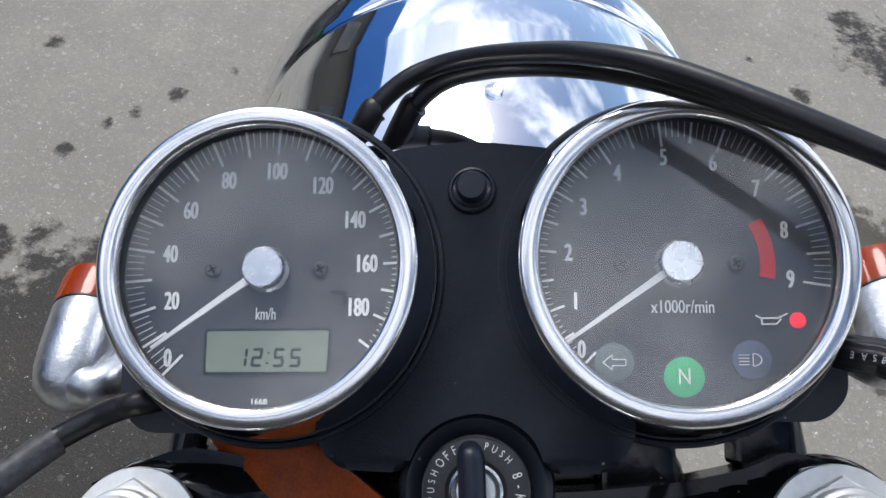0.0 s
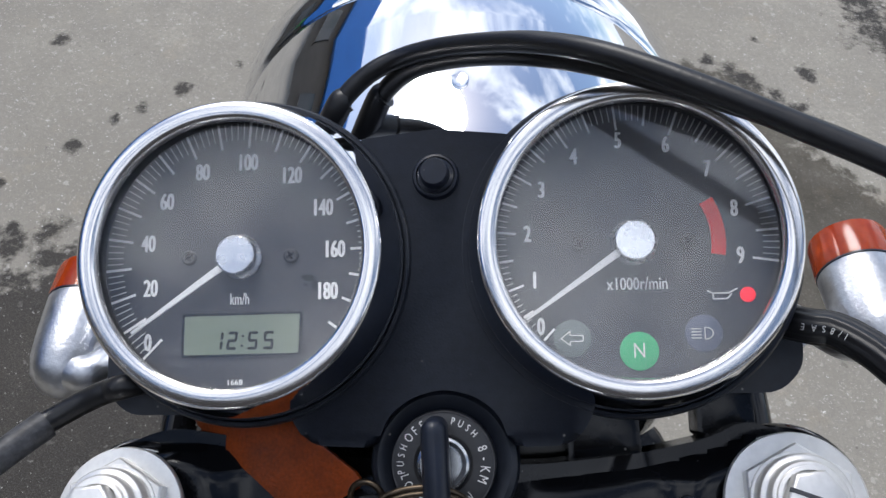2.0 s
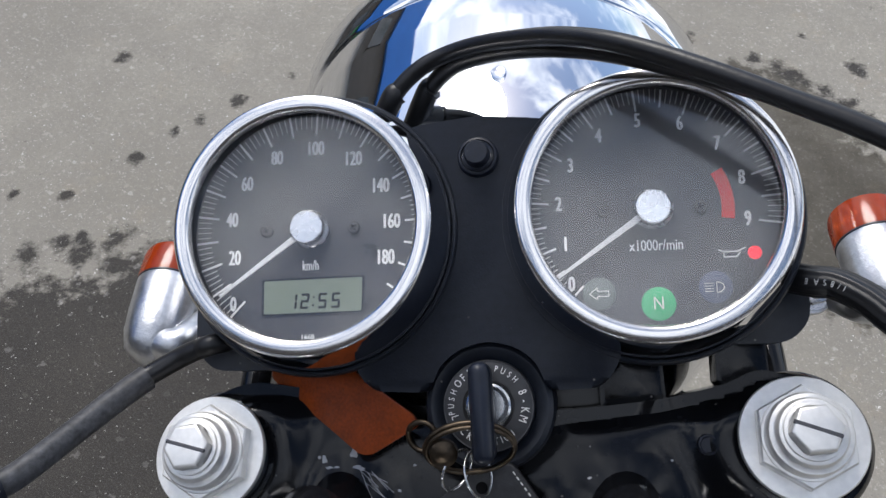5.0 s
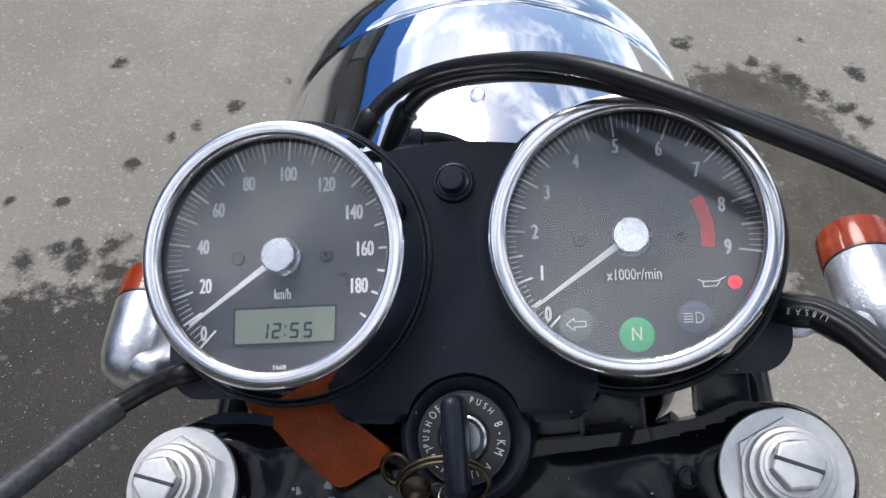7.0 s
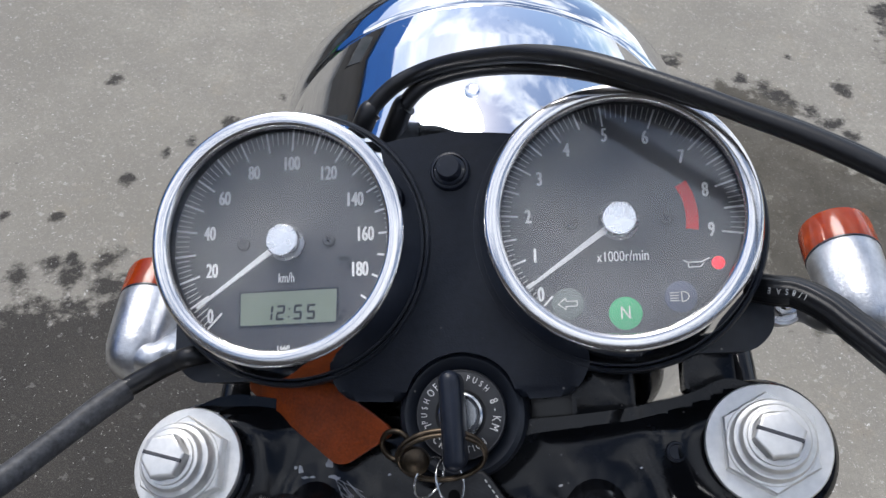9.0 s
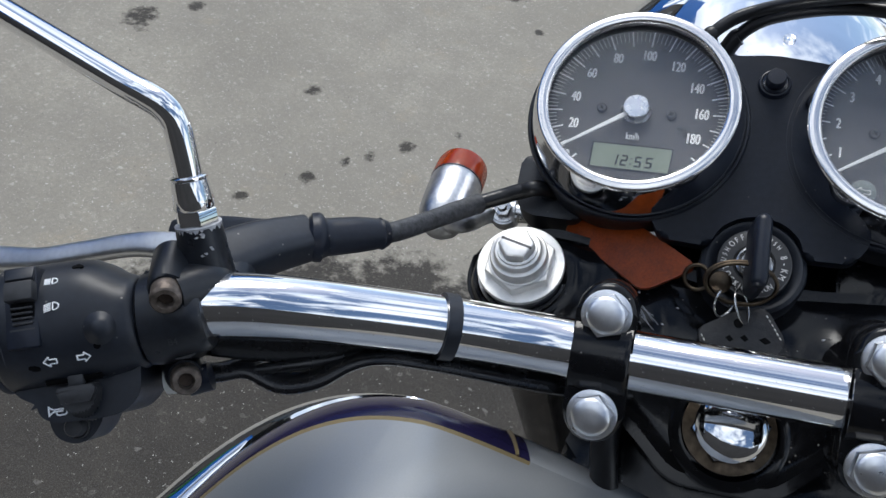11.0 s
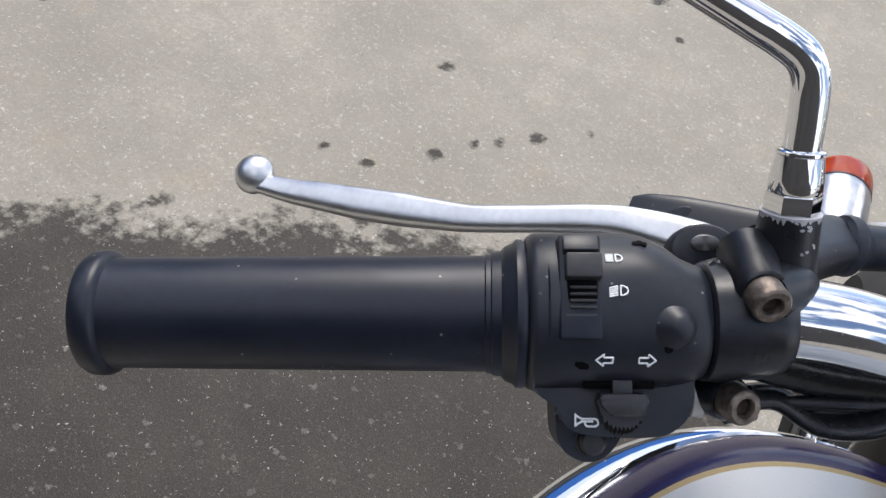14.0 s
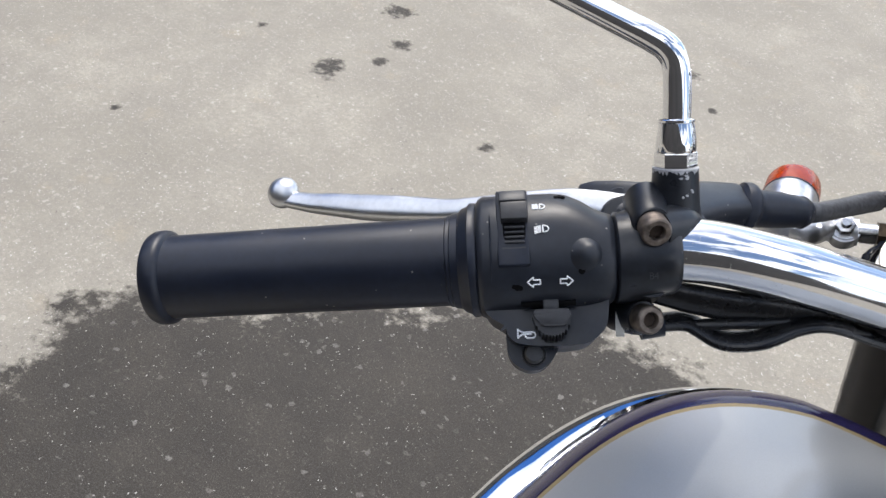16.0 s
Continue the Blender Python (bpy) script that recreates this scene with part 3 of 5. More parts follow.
def dial_letters(bm, m, text, size, x, y, squeeze=0.6, bold=0.02):
    for shift_x, shift_y in ((0, 0), (0.22, 0), (-0.22, 0), (0, 0.1), (0, -0.1)) if bold else ((0, 0), (0.1, 0)):
        lettering(text, size, m @ at(x + shift_x, y + shift_y, 0.4 + 0.01 * shift_x + 0.02 * shift_y), squeeze, bm)


def numeral(parent, m, text, size, x, y, squeeze=0.6, bold=0.02, name="numeral"):
    bm = bmesh.new()
    dial_letters(bm, m, text, size, x, y, squeeze, bold)
    part(name, bm, INK, parent, smooth=False)


SPEED_AT = ((0, 226.2), (20, 198.6), (40, 171.2), (60, 143.3), (80, 115.0), (100, 86.4), (120, 57.6), (140, 29.4), (160, 2.8), (180, -22.5), (190, -36.3))


def speed_deg(v):
    return float(np.interp(v, [a for a, _ in SPEED_AT], [b for _, b in SPEED_AT]))


speedo, ms = gauge("speedometer", "speedometer with white figures, chrome bezel and small display", SPEEDO, FAINT_VEIL_GLASS)
marks, fine, figures = bmesh.new(), bmesh.new(), bmesh.new()
for v in range(0, 191, 2):
    deg = speed_deg(v)
    if v % 10 == 0:
        stroke(marks, ms, deg, 31.2, 38.6, 0.72)
    else:
        stroke(fine, ms, deg, 33.6, 38.2, 0.3)
part("major_marks", marks, INK, speedo, smooth=False)
part("minor_marks", fine, INK_DIM, speedo, smooth=False)
for v in range(0, 181, 20):
    q = polar(26.7, speed_deg(v))
    if v == 0:
        q = Vector((-25.6, -23.6, 0))
    numeral(speedo, ms, str(v), 6.7, q.x, q.y)
numeral(speedo, ms, "km/h", 4.6, 0.2, -11.9, 0.6, 0.0, "unit_lettering")
numeral(speedo, ms, "1668", 2.1, -0.8, -34.6, 1.1, 0.0, "dial_code")
part("display", prism(rounded([(-15.2, -27.0), (16.8, -26.7), (17.2, -16.1), (-15.2, -16.4)], 0.6), 0.1, 0.45, ms), LCD, speedo, "grey-green liquid crystal display", smooth=False)
part("display_frame", prism(rounded([(-16.0, -27.8), (17.6, -27.4), (18.0, -15.4), (-16.0, -15.7)], 0.8), 0.05, 0.3, ms), BLACK_PLASTIC, speedo, smooth=False)


def segment_digit(bm, m, x, y, w, h, digit):
    """A seven-segment figure, slanted like the display's."""
    on = {"1": "bc", "2": "abged", "5": "afgcd"}[digit]
    t, g = 0.78, 0.1
    bars = {"a": (-w / 2 + g, h / 2 - t, w / 2 - g, h / 2), "d": (-w / 2 + g, -h / 2, w / 2 - g, -h / 2 + t), "g": (-w / 2 + g, -t / 2, w / 2 - g, t / 2),
            "f": (-w / 2, g, -w / 2 + t, h / 2 - g), "b": (w / 2 - t, g, w / 2, h / 2 - g), "e": (-w / 2, -h / 2 + g, -w / 2 + t, -g), "c": (w / 2 - t, -h / 2 + g, w / 2, -g)}
    for k in on:
        x0, y0, x1, y1 = bars[k]
        c = min(t / 2, 0.3)
        if x1 - x0 > y1 - y0:
            pts = [(x0, (y0 + y1) / 2), (x0 + c, y0), (x1 - c, y0), (x1, (y0 + y1) / 2), (x1 - c, y1), (x0 + c, y1)]
        else:
            pts = [((x0 + x1) / 2, y0), (x1, y0 + c), (x1, y1 - c), ((x0 + x1) / 2, y1), (x0, y1 - c), (x0, y0 + c)]
        bm.faces.new([bm.verts.new(m @ Vector((x + a + 0.1 * b, y + b, 0.55))) for a, b in pts])


digits = bmesh.new()
for ch, dx in (("1", -5.6), ("2", -1.6), ("5", 4.2), ("5", 8.6)):
    segment_digit(digits, ms, dx, -23.2, 2.9, 5.0, ch)
for dy in (-22.0, -24.6):
    digits.faces.new([digits.verts.new(ms @ Vector((1.3 + a + dy * 0.1 + 2.3, dy + b, 0.55))) for a, b in ((-0.3, -0.3), (0.3, -0.3), (0.3, 0.3), (-0.3, 0.3))])
part("display_digits", digits, LCD_INK, speedo, smooth=False)
needle(speedo, ms, 215.5, 36.0)
for dx, dy, w, h in ((19.5, -6.2, 2.6, 1.0), (21.2, -8.6, 1.0, 2.2), (18.0, -25.6, 1.5, 1.2), (19.6, -23.4, 1.0, 0.7), (7.4, 29.6, 2.4, 0.9), (10.0, 30.6, 1.2, 1.4), (19.6, 26.6, 1.6, 1.0), (21.4, 24.6, 0.7, 1.6), (18.6, -8.2, 0.8, 0.6)):
    spot = [(dx + w * (0.5 + 0.6 * random.random()) * math.cos(a), dy + h * (0.5 + 0.6 * random.random()) * math.sin(a)) for a in np.linspace(0, 2 * math.pi, 12)[:-1]]
    part("dial_smudge", prism(spot, 0.2, 0.3, ms), DIAL_DIRT, speedo, smooth=False)

tacho, mt = gauge("tachometer", "tachometer with white figures, red zone and warning lamps", TACHO, VEILED_GLASS)
marks, fine, figures = bmesh.new(), bmesh.new(), bmesh.new()
for k in range(0, 91):
    deg = 226.5 - 2.615 * k
    if k % 5 == 0:
        stroke(marks, mt, deg, 31.4 if k % 10 == 0 else 32.4, 38.2, 0.62)
    else:
        stroke(fine, mt, deg, 34.0, 38.2, 0.26)
part("major_marks", marks, INK, tacho, smooth=False)
part("minor_marks", fine, INK_DIM, tacho, smooth=False)
for v in range(0, 10):
    q = polar(28.3, 226.5 - 26.15 * v) if v else Vector((-25.2, -22.3, 0))
    numeral(tacho, mt, str(v), 6.4, q.x, q.y)
numeral(tacho, mt, "x1000r/min", 4.8, 0.6, -11.3, 0.72, 0.0, "unit_lettering")
# oil can outline beside the red lamp
for a, b in (((20.2, -15.6), (23.8, -15.6)), ((20.2, -14.1), (24.2, -14.1)), ((24.2, -14.1), (26.6, -12.9)), ((20.2, -15.6), (20.2, -14.1)), ((23.8, -15.6), (25.0, -14.3)), ((20.2, -14.2), (18.7, -13.4))):
    join(figures, tube([mt @ Vector((*a, 0.4)), mt @ Vector((*b, 0.4))], 0.22, 5, smoothed=False))
part("oil_symbol", figures, INK, tacho, smooth=False)
red = bmesh.new()
for k in range(14):
    a0, a1 = 29 - k * 2.75, 29 - (k + 1) * 2.75
    red.faces.new([red.verts.new(mt @ polar(r, a, 0.35)) for r, a in ((20.6, a0), (20.6, a1), (24.4, a1), (24.4, a0))])
part("red_zone", red, RED_INK, tacho, "red warning arc", smooth=False)
for nm, x, y, r, mm in (("turn_lamp", -17.0, -25.4, 5.0, LAMP_GREY), ("neutral_lamp", 0.4, -29.0, 5.1, LAMP_GREEN), ("beam_lamp", 17.3, -24.6, 4.9, LAMP_BLUE), ("oil_lamp", 29.2, -14.6, 2.0, LAMP_RED)):
    part(nm, lathe([(r, 0.05), (r, 0.35), (r - 0.3, 0.5), (0, 0.5)], mt @ at(x, y), 32), mm, tacho, {"neutral_lamp": "lit green neutral lamp", "oil_lamp": "lit red oil lamp"}.get(nm, ""))
signs = bmesh.new()
lettering("N", 5.6, mt @ at(0.4, -29.0, 0.65), 0.8, signs)
part("lamp_sign", signs, INK_DIM, tacho, smooth=False)
signs = bmesh.new()
arrow = [(-3, 0), (-0.6, 1.9), (-0.6, 0.8), (2.8, 0.8), (2.8, -0.8), (-0.6, -0.8), (-0.6, -1.9)]
for a, b in zip(arrow, arrow[1:] + arrow[:1]):
    join(signs, tube([mt @ Vector((a[0] - 17, a[1] - 25.4, 0.6)), mt @ Vector((b[0] - 17, b[1] - 25.4, 0.6))], 0.16, 5, smoothed=False))
part("lamp_sign", signs, INK_DIM, tacho, smooth=False)
signs = bmesh.new()
dshape = [(17.3 + 0.2, -26.2), (17.3 + 0.2, -23.0)] + [(17.5 + 2.2 * math.cos(radians(a)), -24.6 + 1.6 * math.sin(radians(a))) for a in range(90, -91, -30)]
for a, b in zip(dshape, dshape[1:]):
    join(signs, tube([mt @ Vector((*a, 0.6)), mt @ Vector((*b, 0.6))], 0.16, 5, smoothed=False))
for k in range(4):
    join(signs, tube([mt @ Vector((14.0, -25.8 + k * 0.8, 0.6)), mt @ Vector((16.6, -25.8 + k * 0.8, 0.6))], 0.14, 5, smoothed=False))
part("lamp_sign", signs, INK_DIM, tacho, smooth=False)
needle(tacho, mt, 214.8, 35.5)

# ---- black plastic panel that carries the gauges ----
outline = [(18, 30), (33, 35.5), (54, 37.8), (76, 35.5), (91, 30), (109, 0), (96, -45), (91, -51.6), (74.2, -52.2), (71.2, -43.5), (65, -38.5), (56, -36.3), (47, -38.5),
           (40.4, -43.5), (37, -52.2), (18, -51.4), (13.5, -45), (0, 0)]
panel = part("gauge_panel", prism(rounded(outline, 3.5, 4), -14, -7.5, Matrix(), 2.2, steps=3), PANEL, label="matt black plastic gauge panel")
part("button_seat", lathe([(6.8, -8), (6.7, -6.6), (6.2, -5.4), (5.6, -5.2), (5.4, -6.0), (0, -6.0)], at(54.5, 23.5), 32), RUBBER, panel)
part("button", lathe([(5.2, -7), (5.1, -5.2), (4.2, -4.4), (4.1, -0.6), (3.6, 0.2), (0, 0.4)], at(54.5, 23.5), 32), RUBBER, panel, "round black rubber button")
for x, s in ((-33, 1), (142, -1)):
    low = -43.5 if s > 0 else -38.8
    tab = [(x - 16 * s, -14), (x - 16 * s, low + 7), (x - 9 * s, low), (x + 16 * s, low), (x + 16 * s, -14)]
    part("gauge_bracket", prism(rounded(tab, 5), -44, -24, Matrix(), 2, steps=2), BLACK_PLASTIC, panel)

# ---- yoke, forks ----
FORKS = ((-37.8, -70.6, -11.4), (150.0, -67.8, -13.2))
FORK_UP = Vector((-0.02, 0.21, 0.977)).normalized()
ol = [(-30, -47), (-10, -50), (30, -57), (80, -59), (110, -56), (131, -51.5), (142, -46), (172, -60), (174, -80), (160, -97), (128, -104), (95, -128), (75, -146), (35, -146), (15, -128),
      (-18, -104), (-50, -97), (-64, -80), (-62, -60)]


def yoke_height(x, y):
    """The casting's upper face: swollen round the risers and the fork clamps, hollow round the lock."""
    z = -24.0 + 1.6 * math.exp(-((x - 55) / 60) ** 2 - ((y + 84) / 22) ** 2)
    for rx in (4.6, 96.8):
        z += 6.5 * math.exp(-(((x - rx) / 15) ** 2 + ((y + 92) / 17) ** 2) ** 1.3)
    for fx, fy, _ in FORKS:
        d = math.hypot(x - fx, y - fy)
        z += 5.0 * math.exp(-(max(0.0, d - 22) / 8) ** 2)
    return z - 3.0 * math.exp(-(((x - 55) / 27) ** 2 + ((y + 58) / 24) ** 2) ** 2)


def yoke_casting(outline):
    """A slab with a modelled upper face, falling away at its border."""
    bm = prism(outline, -42, -26.4, Matrix(), 3, steps=3)
    a = np.array(outline)
    b = np.roll(a, -1, 0)
    step, grid = 2.0, {}
    for i in range(int(a[:, 0].min() / step), int(a[:, 0].max() / step) + 1):
        for j in range(int(a[:, 1].min() / step), int(a[:, 1].max() / step) + 1):
            x, y = i * step, j * step
            inside = (((a[:, 1] > y) != (b[:, 1] > y)) & (x < a[:, 0] + (y - a[:, 1]) / np.where(abs(b[:, 1] - a[:, 1]) < 1e-9, 1e-9, b[:, 1] - a[:, 1]) * (b[:, 0] - a[:, 0]))).sum() % 2
            if inside:
                d = b - a
                t = np.clip(((x - a[:, 0]) * d[:, 0] + (y - a[:, 1]) * d[:, 1]) / (d ** 2).sum(1).clip(1e-9), 0, 1)
                gap = np.hypot(x - a[:, 0] - t * d[:, 0], y - a[:, 1] - t * d[:, 1]).min()
                if gap > 2.2:
                    grid[i, j] = bm.verts.new((x, y, -27.0 + (yoke_height(x, y) + 27.0) * (1 - math.exp(-((gap - 2.2) / 4.5) ** 2))))
    for i, j in grid:
        ring = [grid.get(k) for k in ((i, j), (i + 1, j), (i + 1, j + 1), (i, j + 1))]
        if all(ring):
            bm.faces.new(ring)
    return bm


yoke = part("top_yoke", yoke_casting(rounded(ol, 8, 6)), BLACK_PAINT, label="glossy black top yoke with chipped paint")
for x, y, z in FORKS:
    part("fork_boss", lathe([(23.6, -34), (23.6, -14.5), (23.2, -12.2), (21.8, -10.4), (20.2, -10)], basis((x, y, z), FORK_UP), 56), BLACK_PAINT, yoke)
    s = -1 if x < 50 else 1
    part("pinch_slot", box(1.6, 26, 6, pose(x + s * -7, y - 30, -23.4, 8, 0, 18 * s)), RUBBER, yoke)
part("stem_seat", lathe([(23, -26), (23, -21), (21, -19.5), (19, -19)], at(55, -123), 48), BLACK_PAINT, yoke)
nut = join(prism(hexagon(15.0, 0.2), -20, -11, at(55, -122), 1.6), lathe([(13.6, -11.4), (12.6, -9.2), (10, -7.8), (5, -7), (0, -6.8)], at(55, -122), 40))
part("stem_nut", nut, CHROME, yoke, "chrome steering stem nut")
part("stem_washer", lathe([(17.8, -21), (17.8, -18.8), (12, -18.0)], at(55, -122), 48), BRONZE, yoke)
part("yoke_hole", lathe([(3.4, -0.6), (3.2, 0.8), (2.6, 1.0), (2.3, 0.3), (0, 0.2)], at(123.1, -70, yoke_height(123.1, -70)), 20), RUBBER, yoke)

CHIPS = [(-1.4, -74.5, 1.0, 2.4), (0.6, -76.4, 1.7, 0.7), (-3.2, -73.2, 0.6, 1.0), (3.0, -76.2, 1.5, 0.5), (8.6, -72.8, 1.6, 2.8), (10.2, -76.6, 2.4, 1.2), (12.6, -71.8, 0.8, 0.7), (5, -79, 0.7, 0.5), (24, -84, 0.8, 0.5),
         (86, -80, 0.8, 0.5), (70, -92, 0.6, 0.5), (34, -90, 0.6, 0.4), (29, -76, 0.7, 0.4), (31, -93, 0.5, 0.9), (26, -97, 0.7, 0.5), (78, -95, 0.7, 0.5), (83, -97, 1.0, 0.6), (112, -75, 0.6, 0.4)]
for cx, cy, w, h in CHIPS:
    pts = [(cx + w * (0.45 + 0.8 * random.random()) * math.cos(a), cy + h * (0.45 + 0.8 * random.random()) * math.sin(a)) for a in np.linspace(0, 2 * math.pi, 12)[:-1]]
    part("paint_chip", prism(pts, yoke_height(cx, cy) - 0.3, yoke_height(cx, cy) + 0.12), PRIMER, yoke, "bare metal paint chip", smooth=False)
for k in range(9):
    ax, ay = 11 + 1.6 * random.random() * k * 0.5, -77 - 0.8 * k * random.random()
    bx, by = ax + 3 + 6 * random.random(), ay - 4 - 7 * random.random()
    part("scratch", tube([(ax, ay, yoke_height(ax, ay) + 0.02), ((ax + bx) / 2, (ay + by) / 2, yoke_height((ax + bx) / 2, (ay + by) / 2) + 0.02), (bx, by, yoke_height(bx, by) + 0.02)], 0.09 + 0.08 * random.random(), 5, smoothed=False), PRIMER, yoke, smooth=False)


def fork(x, y, z):
    m = basis((x, y, z), FORK_UP)
    leg = part("fork_leg", lathe([(0, -8.6), (19.2, -8.6), (19.4, -9.2), (19.4, -18), (19.0, -19), (19.0, -560), (24, -565), (26, -600), (26, -850), (20, -870), (0, -870)], m, 40), BLACK_PAINT, label="black telescopic fork leg")
    part("tube_edge", lathe([(18.2, -8.4), (19.5, -8.3), (19.7, -8.8), (19.6, -10)], m, 64), STEEL, leg)
    part("cap_seal", lathe([(17.4, -9), (17.4, -2)], m, 48), RUBBER, leg)
    part("fork_washer", lathe([(17.6, -2.4), (18.6, -2.2), (19.0, -1.6), (19.0, -0.6), (18.6, 0), (9, 0)], m, 64), ANODISED, leg, "silver anodised fork cap")
    nut = prism(hexagon(15.6, 0.5), -0.2, 4.4, m, 0.5, steps=1)
    part("fork_nut", join(nut, lathe([(13.6, 3.9), (13.1, 4.7), (11.6, 4.9)], m, 48)), ANODISED, leg)
    part("cap_ring", lathe([(12.8, 4.4), (12.4, 4.8), (12.2, 8.8), (11.7, 9.6), (10.6, 9.8), (10.2, 10.2), (10.0, 12.0), (9.5, 12.7), (8.8, 12.9), (0, 13.0)], m, 48), ANODISED, leg)
    turn = -14 if x < 50 else -20
    part("adjuster", join(prism(hexagon(7.6, 0.1), 13.0, 18.2, m, 1.1, steps=3), lathe([(8.6, 12.9), (8.4, 14.0), (7.4, 14.2)], m, 40)), ANODISED, leg)
    # no cut here: a dull dark strip imitates the slot's shadow
    part("adjuster_slot_shade", box(13.4, 1.25, 1.2, m @ pose(0, 0, 17.7, 0, 0, turn), 0.2), SCREW, leg, smooth=False)


for x, y, z in FORKS:
    fork(x, y, z)

# ---- handlebar ----
GRIP_IN = Vector((-195.5, -153.5, 86.9))
AX = (Vector((-301.5, -195.0, 104.9)) - GRIP_IN).normalized()
LEFT = [(-298.5, -193.8, 104.4), (-195.5, -153.5, 86.9), (-158.5, -138.5, 83.4), (-121, -126.2, 77.0), (-92, -119.9, 64.3), (-52, -112.4, 38.0), (-20, -109.4, 24.2), (12, -109.2, 20.6), (40, -109.1, 19.6)]
RIGHT = [(110 - x, y, z) for x, y, z in LEFT[::-1]]
bar = part("handlebar", tube(LEFT + RIGHT, 11.1, 40, 10), CHROME_BAR, label="chrome tubular handlebar")
grip_m = basis(GRIP_IN, AX, (0, 0, 1))
part("grip", lathe([(11, -9.5), (19.6, -9.5), (20.3, -8.5), (20.3, -6.8), (19.2, -5.8), (18.4, -3.8), (17.2, -2.8), (16.9, -0.4), (16.4, 0), (16.4, 1.2), (15.9, 1.6), (15.7, 50), (15.5, 103.4), (15.6, 104.4),
                    (16.5, 104.9), (17.3, 105.7), (17.6, 107), (17.5, 109.8), (16.7, 111.4), (14, 112.4), (8, 112.6), (0, 112.6)], grip_m, 56), RUBBER, bar, "smooth black rubber grip")
zip_m = basis((-51.2, -112.3, 37.6), (-0.87, -0.12, 0.48))
part("cable_tie", lathe([(11.1, -2.6), (12.4, -2.6), (12.4, 2.6), (11.1, 2.6)], zip_m, 40), BLACK_PLASTIC, bar, "black plastic cable tie")

CLAMP_U, CLAMP_W = Vector((0, -0.31, 0.951)), Vector((0, 0.951, 0.31))
BAR_C = (-109.3, 20.5)


def bar_clamp(x):
    c = Vector((x, *BAR_C))
    m = Matrix(((0, 0, 1, c.x), (CLAMP_W.y, CLAMP_U.y, 0, c.y), (CLAMP_W.z, CLAMP_U.z, 0, c.z), (0, 0, 0, 1)))
    flat = Matrix(((1, 0, 0, c.x), (0, CLAMP_W.y, CLAMP_U.y, c.y), (0, CLAMP_W.z, CLAMP_U.z, c.z), (0, 0, 0, 1)))

    def stadium(a, b):
        """Round-ended outline, a wide and b long."""
        r = a / 2
        return [(r * math.cos(radians(t)), (b / 2 - r) + r * math.sin(radians(t))) for t in range(0, 181, 15)] + [(r * math.cos(radians(t)), -(b / 2 - r) + r * math.sin(radians(t))) for t in range(180, 361, 15)]

    off = at(0, -1.6, 0)
    base = part("bar_riser", prism(stadium(21.6, 59), -16, 0.6, flat @ off, 1.5), BLACK_PAINT, label="black handlebar riser and clamp")
    part("riser_post", lathe([(16, -54), (14.4, -49.5), (12.4, -46), (10.8, -41), (10.0, -34), (9.8, -28), (9.8, -12)], basis(c + CLAMP_W * 4, CLAMP_U), 40), BLACK_PAINT, base)
    cap = prism(stadium(21.6, 58), 1.4, 10.4, flat @ off, 3.0, steps=4)
    arch = [(17.5, 2), (16.9, 5)] + [(16.4 * math.cos(radians(t)), 16.4 * math.sin(radians(t))) for t in range(25, 156, 10)] + [(-16.9, 5), (-17.5, 2)]
    join(cap, prism(arch, -10.2, 10.2, m @ at(0, -0.8, 0), 2.4, steps=3))
    part("clamp_cap", cap, BLACK_PAINT, base, "black clamp cap")
    for w in (-20.2, 15.8):
        b = basis(c + CLAMP_W * w + CLAMP_U * 10.6, CLAMP_U)
        part("clamp_bolt", prism(hexagon(8.2, 0.3), 0.4, 5.2, b, 0.6), BOLT, base, "domed chrome hex bolt")
        part("bolt_dome", lathe([(9.0, -0.2), (9.0, 0.7), (8.4, 1.0), (6.9, 1.1), (6.9, 4.9), (6.5, 5.5), (5.2, 6.1), (2.8, 6.5), (0, 6.6)], b, 32), BOLT, base)


bar_clamp(4.6)
bar_clamp(96.8)

# ---- ignition lock ----
IG = at(55.5, -56.6)
lock = part("ignition_lock", lathe([(21.0, -46), (21.0, -14), (20.2, -11.5), (18.6, -10.5), (16.8, -10.8), (14.6, -13), (14.3, -9.2), (0, -9.2)], IG, 56), BLACK_PLASTIC, label="ignition lock with lettered ring, key inserted")
part("lettered_ring", lathe([(14.2, -9.3), (14.2, -8.4), (13.7, -8.1), (8.2, -8.1), (7.6, -8.8)], IG, 56), GREY_PLASTIC, lock, "dark ring with pale lettering")
part("lock_barrel", lathe([(7.3, -8.9), (7.1, -7.6), (6.4, -7.2), (5.2, -7.4), (5.0, -6.9), (0, -6.9)], IG, 40), STEEL, lock)
ring = bmesh.new()


def round_text(text, mid_deg, size, r=11.4, gap=16.0, squeeze=0.75, turn=1):
    """Letters round the ring: turn 1 reads from the middle of the lock outwards, -1 from outside."""
    for i, ch in enumerate(text):
        deg = mid_deg + turn * gap * ((len(text) - 1) / 2 - i)
        q = polar(r, deg)
        lettering(ch, size, IG @ at(q.x, q.y, -8.0) @ pose(0, 0, 0, 0, 0, deg - 90 * turn), squeeze, ring)


